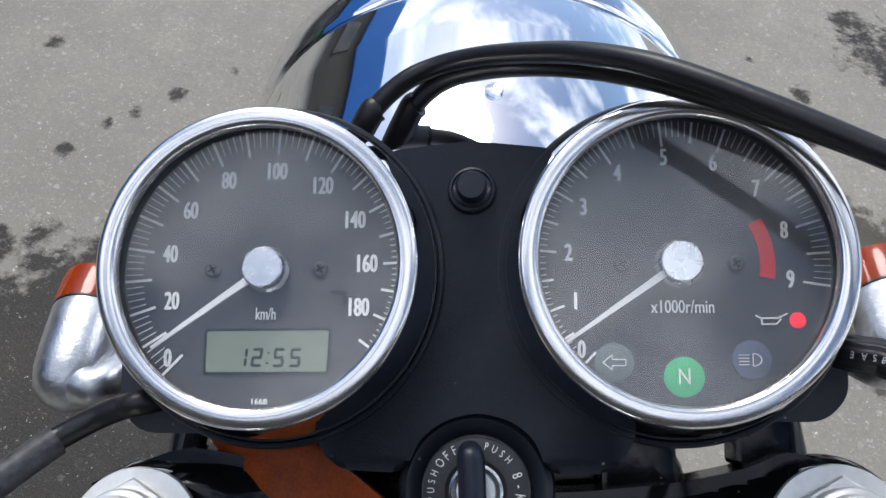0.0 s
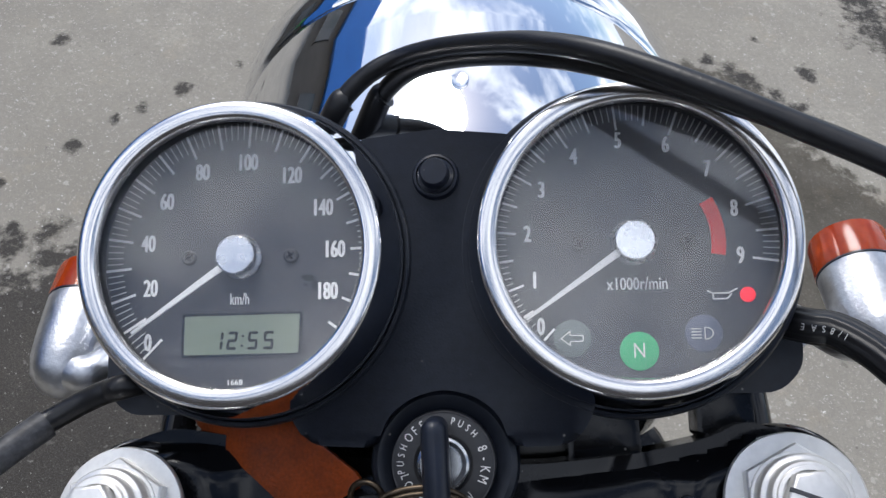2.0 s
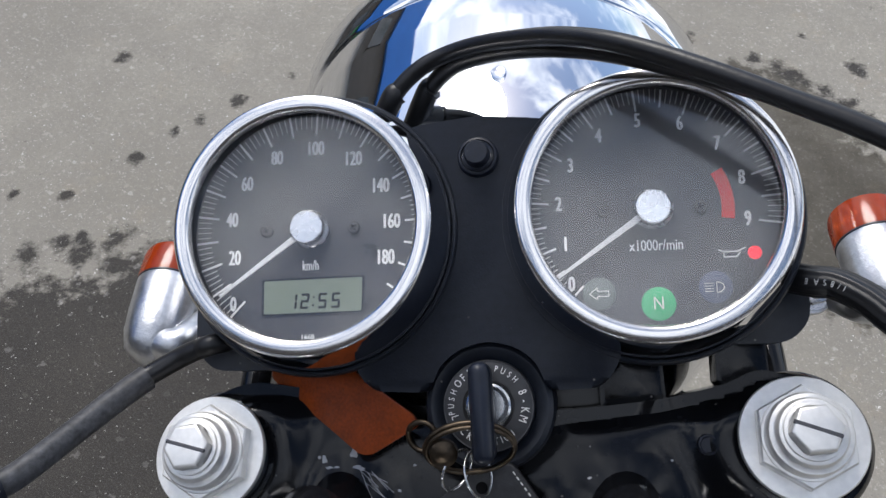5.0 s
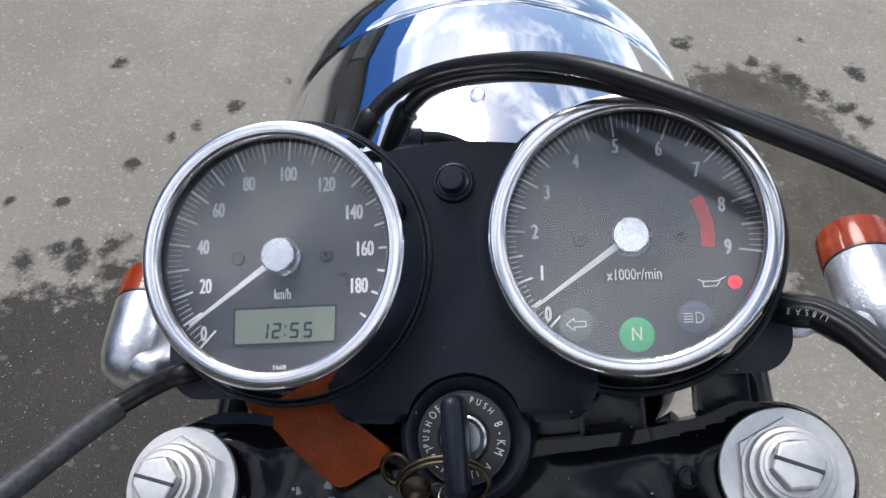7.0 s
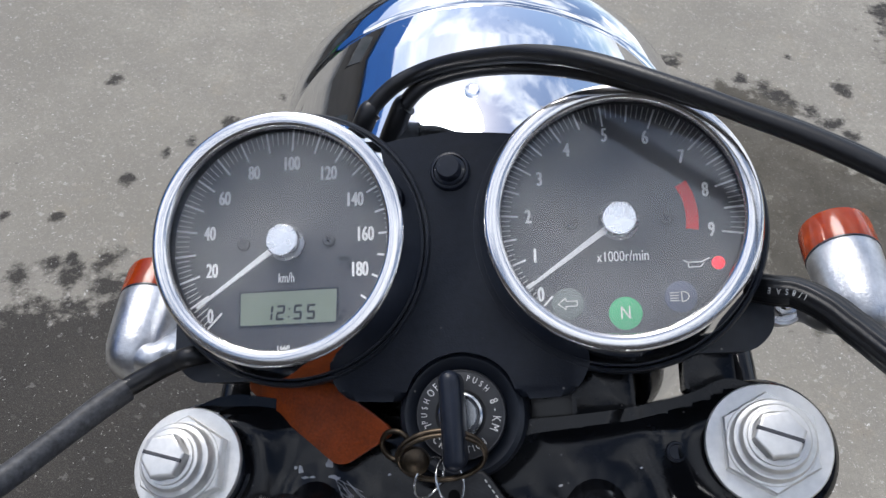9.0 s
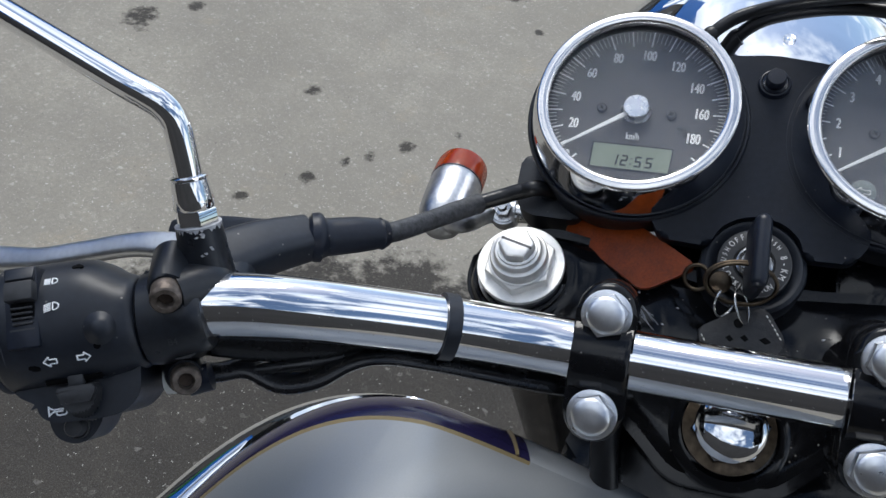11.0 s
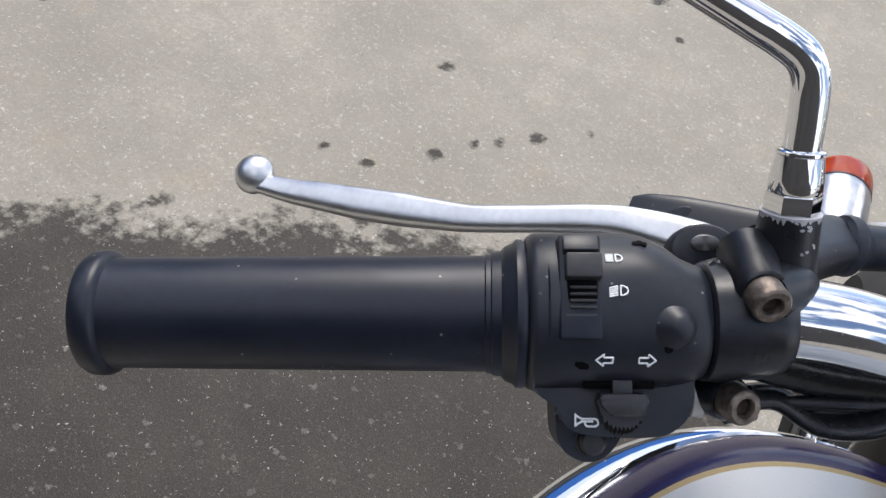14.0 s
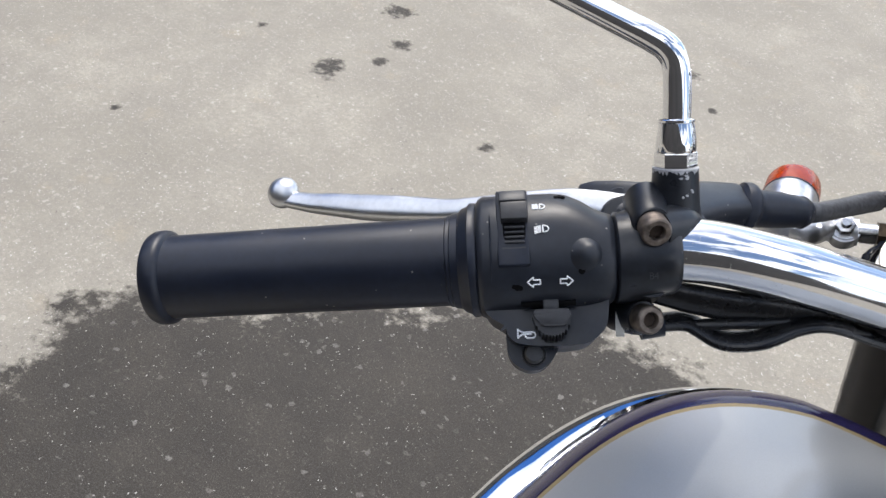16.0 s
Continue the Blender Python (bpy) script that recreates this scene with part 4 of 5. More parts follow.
round_text("OFF", 131, 3.5, r=11.7, gap=12)
round_text("PUSH", 60, 2.8, r=11.7, gap=11)
round_text("PUSH", 174, 2.8, r=11.7, gap=11)
round_text("LOCK", 217, 3.4, r=11.2, gap=13, turn=-1)
round_text("IGNITION", 277, 3.2, r=11.2, gap=9, turn=-1)
round_text("8-KM", 0, 3.8, gap=14)
part("ring_letters", ring, INK_DIM, lock, smooth=False)
part("ring_edge", lathe([(14.3, -8.3), (14.1, -7.95), (13.8, -8.0)], IG, 56), SCREW, lock)

# ---- headlight ----
HL = basis((53.6, 43.5, -132), (-0.02, 0.87, -0.49))


def bowl(step):
    """Half of the shell's outline: a deep bowl, blunt at the back."""
    return [(98 * max(0.0, 1 - (k / step) ** 3.8) ** (1 / 3.8), -112 * k / step) for k in range(step, -1, -1)]


light = part("headlight", lathe(bowl(56) + [(97.6, 12), (96.5, 24)], HL, 96), CHROME, label="large round chrome headlight shell")
part("headlight_rim", lathe([(96.9, 19), (97.8, 19.8), (98.5, 22), (98.9, 28), (99.4, 36), (96, 43), (90, 46), (88, 44)], HL, 96), CHROME, light)
part("headlight_lens", lathe([(88, 43), (70, 52), (40, 58), (0, 60)], HL, 64), GLASS, light)
part("headlight_reflector", lathe([(88, 42), (60, 20), (25, 0), (0, -5)], HL, 64), CHROME_SATIN, light)

# ---- turn signals ----


def turn_signal(c, stalk_end, s):
    """A bullet-shaped indicator with its lens ahead."""
    d = Vector((-0.02, 0.86, -0.50))
    m = basis(c, d)
    body = part("turn_signal", lathe([(0, -41), (4.6, -40.4), (8.8, -38.2), (12.0, -34), (13.9, -27), (14.7, -16), (15.0, -4), (15.1, -0.6), (14.7, 0.2)], m, 48), ALLOY, label="bullet turn signal with amber lens and alloy body")
    rib = lathe([(15.1, 0), (15.4, 1), (15.2, 13.6), (14.6, 16.0), (11.6, 18.2), (0, 19.2)], m, 96)
    for v in rib.verts:
        q = m.inverted() @ v.co
        if 0.5 < q.z < 15 and (round(math.degrees(math.atan2(q.y, q.x)) / 3.75) % 2):
            v.co = m @ Vector((q.x * 0.975, q.y * 0.975, q.z))
    part("signal_lens", rib, AMBER, body, "ribbed amber plastic lens", angle=35)
    part("lens_seal", lathe([(14.8, -0.7), (15.35, -0.2), (15.35, 0.5), (14.8, 0.9)], m, 48), RUBBER, body)
    part("lens_back", lathe([(14.7, 0.6), (0, -3)], m, 32), CHROME_SATIN, body)
    end_ = Vector(stalk_end)
    arm = [Vector(c) + d * -30, Vector(c) + d * -31 + Vector((14 * s, 0, 4)), end_ + Vector((-9 * s, -1, -8)), end_ + Vector((7 * s, 1, -8))]
    part("signal_arm", tube(arm, [8.4, 7.0, 6.4, 7.4], 24), ALLOY, body, "cast alloy signal arm")
    part("arm_boss", lathe([(8.6, -13), (8.8, -6), (8.2, -4.4), (4, -4.2)], at(*stalk_end), 32), ALLOY, body)
    part("arm_washer", lathe([(7.0, -4.6), (7.0, -3.4), (3, -3.3)], at(*stalk_end), 28), STEEL, body)
    part("arm_bolt", prism(hexagon(5.4, 0.2), -3.6, 1.4, at(*stalk_end), 0.7), STEEL, body, "plated hex bolt")
    part("arm_bolt_tip", lathe([(2.9, 1.2), (2.8, 3.2), (2.2, 3.8), (0, 3.8)], at(*stalk_end), 24), STEEL, body)
    part("signal_stem", tube([end_ + Vector((5 * s, 1, -9)), end_ + Vector((32 * s, 4, -10))], 5.6, 18, smoothed=False), STEEL, body)
    part("stem_collar", tube([end_ + Vector((16 * s, 2.4, -9.4)), end_ + Vector((20 * s, 2.8, -9.6))], 7.6, 6, smoothed=False), BRONZE, body)


turn_signal((-101.0, -3.0, -107), (-70.0, -15.0, -101), 1)
turn_signal((209.5, 4, -112), (180.5, -16.2, -98), -1)

# ---- fuel tank ----
tank_c = Vector((0.0151, -0.3433, 0.0))


TANK_N = 240
TANK_HX, TANK_HY, TANK_P = 0.1645, 0.2624, 3.7
GROOVE = (0.0151, -0.3433, 0.1517, 0.2516, 3.7, 0.9296, -0.0350)
PIN = (0.0230, -0.3366, 0.1454, 0.2245, 3.75, 0.9456, -0.0265)


def flank(x):
    """1 along the sides (x = 1), falling to 0 across the nose."""
    return min(1.0, max(0.0, (abs(x) ** 2.5 - 0.1) / 0.75))


def tank_ring(inset, z, n=TANK_N):
    """One line round the chrome side, rounded like a loaf, in metres; a pair of insets or heights varies from nose to flank."""
    out = []
    for k in range(n):
        a = 2 * math.pi * k / n
        hx, hy = TANK_HX, TANK_HY
        r = (abs(math.cos(a) / hx) ** TANK_P + abs(math.sin(a) / hy) ** TANK_P) ** (-1 / TANK_P)
        u = flank(r * math.cos(a) / hx)
        d = inset[0] + inset[1] * u if isinstance(inset, tuple) else inset
        r = (abs(math.cos(a) / (hx - d)) ** TANK_P + abs(math.sin(a) / (hy - d)) ** TANK_P) ** (-1 / TANK_P)
        out.append(Vector((tank_c.x + r * math.cos(a), tank_c.y + r * math.sin(a), z[0] + z[1] * u if isinstance(z, tuple) else z)))
    return out


def crown_ring(shape, lift=0.0, n=TANK_N):
    """One line round the painted top: centre, half sizes, squareness, height at the nose and drop at the flank."""
    cx, cy, hx, hy, p, z0, z1 = shape
    out = []
    for k in range(n):
        c, s_ = math.cos(2 * math.pi * k / n), math.sin(2 * math.pi * k / n)
        r = (abs(c / hx) ** p + abs(s_ / hy) ** p) ** (-1 / p)
        out.append(Vector((cx + r * c, cy + r * s_, z0 + z1 * flank(r * c / hx) + lift)))
    return out


def between(s_):
    """A line between the groove (0) and the pinstripe (1), the skin bulging a little."""
    return crown_ring([g + (p - g) * s_ for g, p in zip(GROOVE, PIN)], 0.0035 * 4 * s_ * (1 - s_))


def inward(s_):
    """A line within the pinstripe, on the crowned top; 1 is the middle."""
    w = 1 - s_
    cx, cy, hx, hy, p, z0, z1 = PIN
    return crown_ring((cx, cy, hx * w, hy * w, 2.2 + (p - 2.2) * w, z0 + 0.034 * (1 - w ** 2.2), z1 * w ** 1.6))


def tank_band(rings, keep=None, cap=False):
    """A band of the tank's skin between lines round it."""
    bm = bmesh.new()
    inv = STEER.inverted()
    n = TANK_N
    made = [[bm.verts.new(inv @ v * 1000) for v in ring_] for ring_ in rings]
    for a, b in zip(made, made[1:]):
        for k in range(n):
            if keep is None or keep(k):
                bm.faces.new((a[k], a[(k + 1) % n], b[(k + 1) % n], b[k]))
    if cap:
        bm.faces.new(made[-1])
    for v in [v for v in bm.verts if not v.link_faces]:
        bm.verts.remove(v)
    return bm


def on_stripe(k):
    a = 360 * (k + 0.5) / TANK_N
    return STRIPE_END < a < 360 - STRIPE_END


STRIPE_END = 93.7
side = []
for deg in (0, 9, 18, 27, 36, 45, 54, 63):
    f_, g_ = (math.cos(radians(deg)) - math.cos(radians(70))) / (1 - math.cos(radians(70))), math.sin(radians(deg)) / math.sin(radians(70))
    side.append(tank_ring((0.0108 - 0.0020 * f_, 0.0020 - 0.0130 * f_), (0.9296 - 0.006 * (1 - g_), -0.0350 - 0.003 * (1 - g_))))
tank = part("fuel_tank", tank_band([tank_ring(0.05, 0.74), tank_ring(0.020, 0.78), tank_ring((0.0085, -0.0090), 0.855)] + side + [crown_ring(GROOVE)]), CHROME, label="silver fuel tank with navy border and chrome flank")
part("tank_groove", tank_band([crown_ring(GROOVE), crown_ring(GROOVE, -0.0008), between(0.012)]), BLACK_PAINT, tank)
edge_rings = [between(s_) for s_ in (0.012, 0.1, 0.25, 0.5, 0.75, 0.9, 1.0)]
part("tank_stripe", tank_band(edge_rings, on_stripe), NAVY_PAINT, tank, "navy blue border stripe")
part("tank_shoulder", tank_band(edge_rings, lambda k: not on_stripe(k)), SILVER_PAINT, tank)
part("pinstripe", tank_band([between(1.0), inward(0.0045), inward(0.011)], on_stripe), GOLD_PAINT, tank, "thin gold pinstripe")
stripe_k = math.ceil(STRIPE_END / 360 * TANK_N)
part("pinstripe", tube([STEER.inverted() @ (r_[stripe_k] + Vector((0, 0, 0.0006))) * 1000 for r_ in edge_rings[1:]], 1.0, 8, flat=0.5), GOLD_PAINT, tank)
part("nose_edge", tank_band([between(1.0), inward(0.0045), inward(0.011)], lambda k: not on_stripe(k)), SILVER_PAINT, tank)
part("tank_top", tank_band([inward(s_) for s_ in (0.011, 0.04, 0.09, 0.15, 0.23, 0.33, 0.45, 0.6, 0.75, 0.9)], cap=True), SILVER_PAINT, tank, "silver metallic tank top")

# ---- cables over the headlight ----
C2 = [(20, 22, -44), (27, 38, -30), (35.5, 53.5, -18), (44.7, 58.0, -14), (55.1, 59.2, -8), (70.7, 55.5, 4), (84.6, 51.2, 12), (100.7, 46.4, 17), (122.1, 37.4, 19), (137, 31.2, 19.6), (151.6, 25.5, 20), (165.6, 17.2, 21),
      (174, 12, 22), (205, -15, 34), (255, -85, 66)]
UPPER = [(24.9, 48.6, -10.0), (33.4, 57.1, -12.0), (43.5, 61.1, -10.0), (55.6, 61.3, -4.0), (71.0, 57.3, 8.0), (84.7, 51.3, 20.0)]
C1 = [(6, 20, -42), (14, 36, -26)] + UPPER + [(97.4, 45.8, 30.5), (119.4, 32.6, 36.6), (140.4, 19.9, 42.0), (158.4, 9.0, 46.8), (185, -10, 54), (222, -48, 66), (262, -95, 80)]

def eased(points, times=2):
    """The same line with its small kinks taken out."""
    p = [Vector(q) for q in points]
    for _ in range(times):
        p = [p[0]] + [p[i] * 0.5 + (p[i - 1] + p[i + 1]) * 0.25 for i in range(1, len(p) - 1)] + [p[-1]]
    return p


for pts, r_ in ((eased(C1, 1), 2.95), (eased(C2, 1), 3.05)):
    cable = part("throttle_cable", tube(pts, r_, 16), HOSE, label="black rubber-sheathed cable")
    part("cable_sleeve", tube([pts[0], pts[1], pts[2], (Vector(pts[2]) * 0.75 + Vector(pts[3]) * 0.25)], r_ + 1.0, 16), HOSE, cable)

# ---- left-hand controls; their own frame: x towards the middle of the bar, y ahead, v up out of the housing ----
CONTROL = Matrix(((0.90832, -0.31495, 0.27527, -196.5), (0.36513, 0.91806, -0.15444, -152.9), (-0.20407, 0.24078, 0.94888, 82.9), (0, 0, 0, 1)))


def ctl(x, y, v):
    return CONTROL @ Vector((x, y, v))


def loft(sections, segs=48, m=Matrix(), power=2.0):
    """A skin through sections (x, y, v, half width, half height), rounded to squarish by power."""
    bm = bmesh.new()
    rings = []
    for x, y, v, a, b in sections:
        ring = []
        for k in range(segs):
            t = 2 * math.pi * k / segs
            c, s = math.cos(t), math.sin(t)
            ring.append(bm.verts.new(m @ Vector((x, y + a * math.copysign(abs(c) ** (2 / power), c), v + b * math.copysign(abs(s) ** (2 / power), s)))))
        rings.append(ring)
    for a, b in zip(rings, rings[1:]):
        for k in range(segs):
            bm.faces.new((a[k], a[(k + 1) % segs], b[(k + 1) % segs], b[k]))
    bm.faces.new(rings[0][::-1])
    bm.faces.new(rings[-1])
    return bm


def skin_at(x, y):
    """A frame on the housing's skin."""
    t = math.asin(max(-1, min(1, (y - 0.7) / 24.5)))
    v = 5.2 + 20.9 * max(0.0, 1 - (abs(y - 0.7) / 21.4) ** 2.25) ** (1 / 2.25) + 0.12
    return CONTROL @ at(x, y, v) @ pose(0, 0, 0, -math.degrees(t), 0, 0)


housing = part("switch_housing", loft([(8.5, 0.5, 5, 19.2, 18.8), (9.5, 0.5, 5, 20.6, 20.2), (11, 0.6, 5, 21.4, 20.8), (20, 0.7, 5, 21.4, 21.0), (35, 0.7, 5.3, 21.3, 20.8), (40, 0.4, 5.5, 20.8, 20.6), (45, -0.6, 5.8, 19.4, 20.0), (49.5, -1.8, 6.3, 17.2, 19.2),
                                       (52.6, -2.0, 6.8, 16.0, 18.0), (54.6, -1.9, 7, 15.2, 16.8), (55.2, -1.9, 7, 14.4, 15.6)], 64, CONTROL, 2.25), BLACK_PLASTIC, label="black plastic switch housing with white symbols")
lobe = [(9.5, -8), (10, -18), (12, -21.5), (17.6, -25.0), (18.0, -28.0), (20.4, -30.6), (26, -31.8), (33, -32.0), (38, -32.2), (45, -31.6), (49, -29.0), (51.5, -26.0), (52.5, -20), (53, -8)]
horn_seat = [(17.0, -18), (17.6, -33.5), (19.8, -37.4), (24.6, -39.9), (29.4, -39.4), (33.0, -36.4), (35.4, -32.5), (37, -18)]
part("horn_seat", prism(rounded(horn_seat, 3.0), -14, 4.6, CONTROL, 3.2, steps=4), BLACK_PLASTIC, housing)
part("lower_case", prism(rounded(lobe, 3.0), -14, 13.6, CONTROL, 3.4, steps=4), BLACK_PLASTIC, housing)
# shallow black discs: the shade inside the holes is their colour
for hx, hy, r_ in ((43.2, -8.9, 1.15), (22.9, -13.5, 0.9), (21.9, -13.3, 1.1), (20.9, -13.0, 0.8), (36.4, 18.2, 0.8), (37.6, 18.4, 0.9), (38.8, 18.0, 0.7)):
    part("drain_hole", lathe([(r_, -1.2), (r_, 0.06), (r_ * 0.6, 0.08), (0, 0.02)], skin_at(hx, hy), 16), PITCH, housing)
part("seam_line", lathe([(21.5, -0.25), (21.75, 0), (21.5, 0.25)], CONTROL @ at(13.5, 0.6, 5) @ pose(0, 0, 0, 0, 90, 0), 64), RUBBER, housing)
part("dimmer_recess", box(10.6, 26.6, 8, CONTROL @ at(21.2, 6.2, 21.6) @ pose(0, 0, 0, -7, 0, 0), 0.7), RUBBER, housing, "black rocker switch surround")
part("dimmer_back", box(9.0, 5.0, 6, CONTROL @ at(21.4, 16.2, 22.6) @ pose(0, 0, 0, -34, 0, 0), 0.5), BLACK_PLASTIC, housing)
part("dimmer_switch", box(9.0, 6.4, 7, CONTROL @ at(21.8, 11.2, 25.2) @ pose(0, 0, 0, -12, 0, 0), 0.55), GREY_PLASTIC, housing, "black dip beam rocker")
for k in range(4):
    part("dimmer_rib", box(6.6, 0.8, 2.4, CONTROL @ at(21.7, 6.3 - k * 1.65, 26.3 - 0.1 * k), 0.3), GREY_PLASTIC, housing)
# solid near-black block for the shade between the ribs
part("dimmer_bed", box(7.6, 8.4, 3, CONTROL @ at(21.7, 4.0, 24.6), 0.5), PITCH, housing)
part("dimmer_foot", box(8.6, 4.6, 4, CONTROL @ at(21.3, -2.2, 24.4) @ pose(0, 0, 0, 4, 0, 0), 0.5), GREY_PLASTIC, housing)
part("dimmer_toe", box(8.0, 2.2, 3, CONTROL @ at(21.2, -5.4, 23.6) @ pose(0, 0, 0, 14, 0, 0), 0.5), GREY_PLASTIC, housing)
part("screw_boss", lathe([(9.0, -5.2), (6.6, -2.4), (4.6, -0.4), (3.5, 1.0), (2.6, 1.8), (1.4, 2.2), (0, 2.3)], CONTROL @ at(46.0, -3.6, 26.2) @ pose(0, 0, 0, 6, 14, 0), 32), BLACK_PLASTIC, housing)
# solid near-black bar; the slot's inner shade is put in its colour
part("vent_slot", box(18.4, 2.0, 3, CONTROL @ at(32.1, -17.7, 16.4) @ pose(0, 0, 0, 35, 0, 0), 0.3), PITCH, housing)
part("turn_slider", box(5.2, 4.0, 3, CONTROL @ at(32.8, -18.9, 17.0), 0.5), GREY_PLASTIC, housing)
knob = [(6.6, 0.6), (5.6, 2.6), (-5.6, 2.6), (-6.6, 0.6), (-6.4, -0.4)]
for k in range(25):
    t_ = k / 24
    x_ = -6.2 + 12.4 * t_
    knob.append((x_, -0.6 - 5.0 * (1 - abs(2 * t_ - 1) ** 3.0) - (1.1 if k % 2 else 0.0)))
knob_bm = prism(knob, 9, 18.4)
for v in knob_bm.verts:
    if v.co.z < 12 and v.co.y < 0:
        v.co.y *= 1.5
knob_bm.transform(CONTROL @ at(33.0, -23.0, 0))
part("turn_knob", knob_bm, GREY_PLASTIC, housing, "ribbed turn signal knob", smooth=False)
part("knob_face", prism(rounded([(6.4, 0.8), (5.6, 2.6), (-5.6, 2.6), (-6.4, 0.8), (-3.4, -3.0), (4.4, -3.0)], 0.6, 3), 17, 20.0, CONTROL @ at(33.0, -23.0, 0), 0.6), GREY_PLASTIC, housing)
part("horn_button", lathe([(4.7, 10), (4.7, 14.2), (4.3, 14.6), (3.9, 14.2), (3.8, 17.0), (3.0, 18.0), (0, 18.2)], CONTROL @ at(26.8, -34.0, -8.6) @ Matrix.Diagonal((0.9, 0.9, 1.0, 1.0)), 32), GREY_PLASTIC, housing, "round horn button")


def strokes(paths, m, width=0.3):
    """Painted line symbols."""
    bm = bmesh.new()
    for pts in paths:
        for a, b in zip(pts, pts[1:]):
            join(bm, tube([m @ Vector((*a, 0)), m @ Vector((*b, 0))], width, 5, smoothed=False))
    return bm


lamp_arc = [(0, 1.25)] + [(1.9 * math.cos(radians(a)), 1.25 * math.sin(radians(a))) for a in range(80, -81, -20)] + [(0, -1.25), (0, 1.25)]
for x, y, slant, big in ((30.4, 14.0, 0.0, 0.9), (31.0, 5.6, -0.5, 1.0)):
    rays = [[(-0.5 * big, (1.1 - k * 0.55) * big), (-2.7 * big, (1.1 - k * 0.55 + slant) * big)] for k in range(5)]
    part("beam_symbol", strokes([[(a * big + 0.15, b * big) for a, b in lamp_arc]] + rays, skin_at(x, y), 0.23), INK, housing, smooth=False)
hollow = [(2.4, 0), (0.2, 2.0), (0.2, 0.9), (-2.4, 0.9), (-2.4, -0.9), (0.2, -0.9), (0.2, -2.0), (2.4, 0)]
for x, s in ((27.4, -1), (38.2, 1)):
    part("arrow_symbol", strokes([[(a * s * 0.88, b * 0.88) for a, b in hollow]], skin_at(x, -11.8), 0.26), INK, housing, smooth=False)
horn = [[(-3.0, 1.7), (-3.0, -1.7)], [(-3.0, 1.3), (-1.4, 0.35), (2.2, 0.35), (2.9, -0.1), (2.9, -1.1), (2.2, -1.6), (0.0, -1.6), (-0.5, -1.1), (-0.5, -0.4)], [(-3.0, -1.3), (-1.4, -0.3), (1.6, -0.3)]]
part("horn_symbol", strokes(horn, CONTROL @ at(24.4, -27.6, 13.8), 0.3), INK, housing, smooth=False)

# clutch perch, clamp bolts
perch = part("lever_perch", loft([(55.2, -1.9, 7.6, 14.4, 15.4), (56.2, -1.9, 7.8, 15.8, 16.6), (60, -1.8, 8.2, 16.2, 16.8), (66, -1.4, 9.0, 15.6, 16.4), (72, -1.6, 9.8, 14.4, 15.4), (75.4, -1.7, 10.3, 13.6, 14.4), (76.6, -1.7, 10.5, 12.6, 13.2)], 48, CONTROL, 2.1), SATIN_BLACK, label="black clutch lever perch")
ALLEN = (((67.6, 1.4, 29.6), (0.10, -0.60, 0.78)), ((66.4, -24.6, 11.8), (0.28, -0.26, 0.92)))
for (x, y, v), up in ALLEN:
    c = ctl(x, y, v)
    d = (CONTROL.to_3x3() @ Vector(up)).normalized()
    m = basis(c, d)
    root = [ctl(67.6, 17.0, 11.0), ctl(67.2, 12.5, 16.4)] if y > 0 else [c - d * 26, c - d * 14]
    part("bolt_boss", tube(root + [c - d * 7.6, c - d * 6.6], [7.6, 7.0, 6.3, 5.7], 28, smoothed=False), SATIN_BLACK, perch)
    head = part("allen_bolt", lathe([(5.0, -9), (5.05, -1.0), (4.8, -0.4), (4.3, 0), (2.9, 0.0), (2.6, -0.4), (2.5, -3.2), (0, -3.2)], m, 32), RUSTY, perch, "rusty socket-head bolt")
    part("hex_socket", prism(hexagon(2.45, 0.3), -3.4, -2.2, m), SOCKET, head)
half = [(55.5, 12), (60, 16), (72, 14), (76, 7), (76, -8), (74, -13), (71.5, -15.6), (69.5, -17.0), (64.5, -17.0), (61, -15.6), (56, -12)]
part("clamp_half", prism(rounded(half, 3.5), -4, 14, CONTROL, 5, steps=4), SATIN_BLACK, perch)
part("cast_mark", lettering("B4", 3.4, CONTROL @ at(66.6, -11.4, 23.2) @ pose(0, 0, 0, 22, 0, 0), 0.9), GREY_PLASTIC, perch, smooth=False)
MIRROR_UP = Vector((-0.15, 0.77, 0.61)).normalized()
FERR = Vector((-129.9, -101.4, 90.0))
part("mirror_mount", tube([FERR - MIRROR_UP * 27, FERR - MIRROR_UP * 12, FERR - MIRROR_UP * 1.0], [9.8, 8.4, 7.7], 36, smoothed=False), SATIN_BLACK, perch, "black mirror mount with worn rim")
part("mount_web", tube([FERR - MIRROR_UP * 25, FERR - MIRROR_UP * 20 + Vector((2, -4, 3)), ctl(67.5, 4, 21)], [9.4, 8.8, 8.0], 28), SATIN_BLACK, perch)
face = CONTROL.to_3x3() @ Vector((0.15, 0, 1))
face = (face - MIRROR_UP * face.dot(MIRROR_UP)).normalized()
side = MIRROR_UP.cross(face)
for k in range(9):
    a_ = random.uniform(-0.5, 0.7)
    n_ = face * math.cos(a_) + side * math.sin(a_)
    chip = [(random.uniform(0.3, 0.9) * math.cos(t), random.uniform(0.2, 0.6) * math.sin(t)) for t in np.linspace(0, 2 * math.pi, 9)[:-1]]
    down = random.uniform(2.0, 4.0) if k < 5 else random.uniform(7.5, 11.5)
    part("paint_chip", prism(chip, -0.25, 0.1, basis(FERR - MIRROR_UP * down + n_ * (7.72 + 0.064 * down), n_)), PRIMER, perch, smooth=False)
worn = lathe([(7.80, -2.0), (7.78, -1.4), (7.85, -1.0), (7.4, -0.8), (6, -0.8)], basis(FERR, MIRROR_UP), 72)
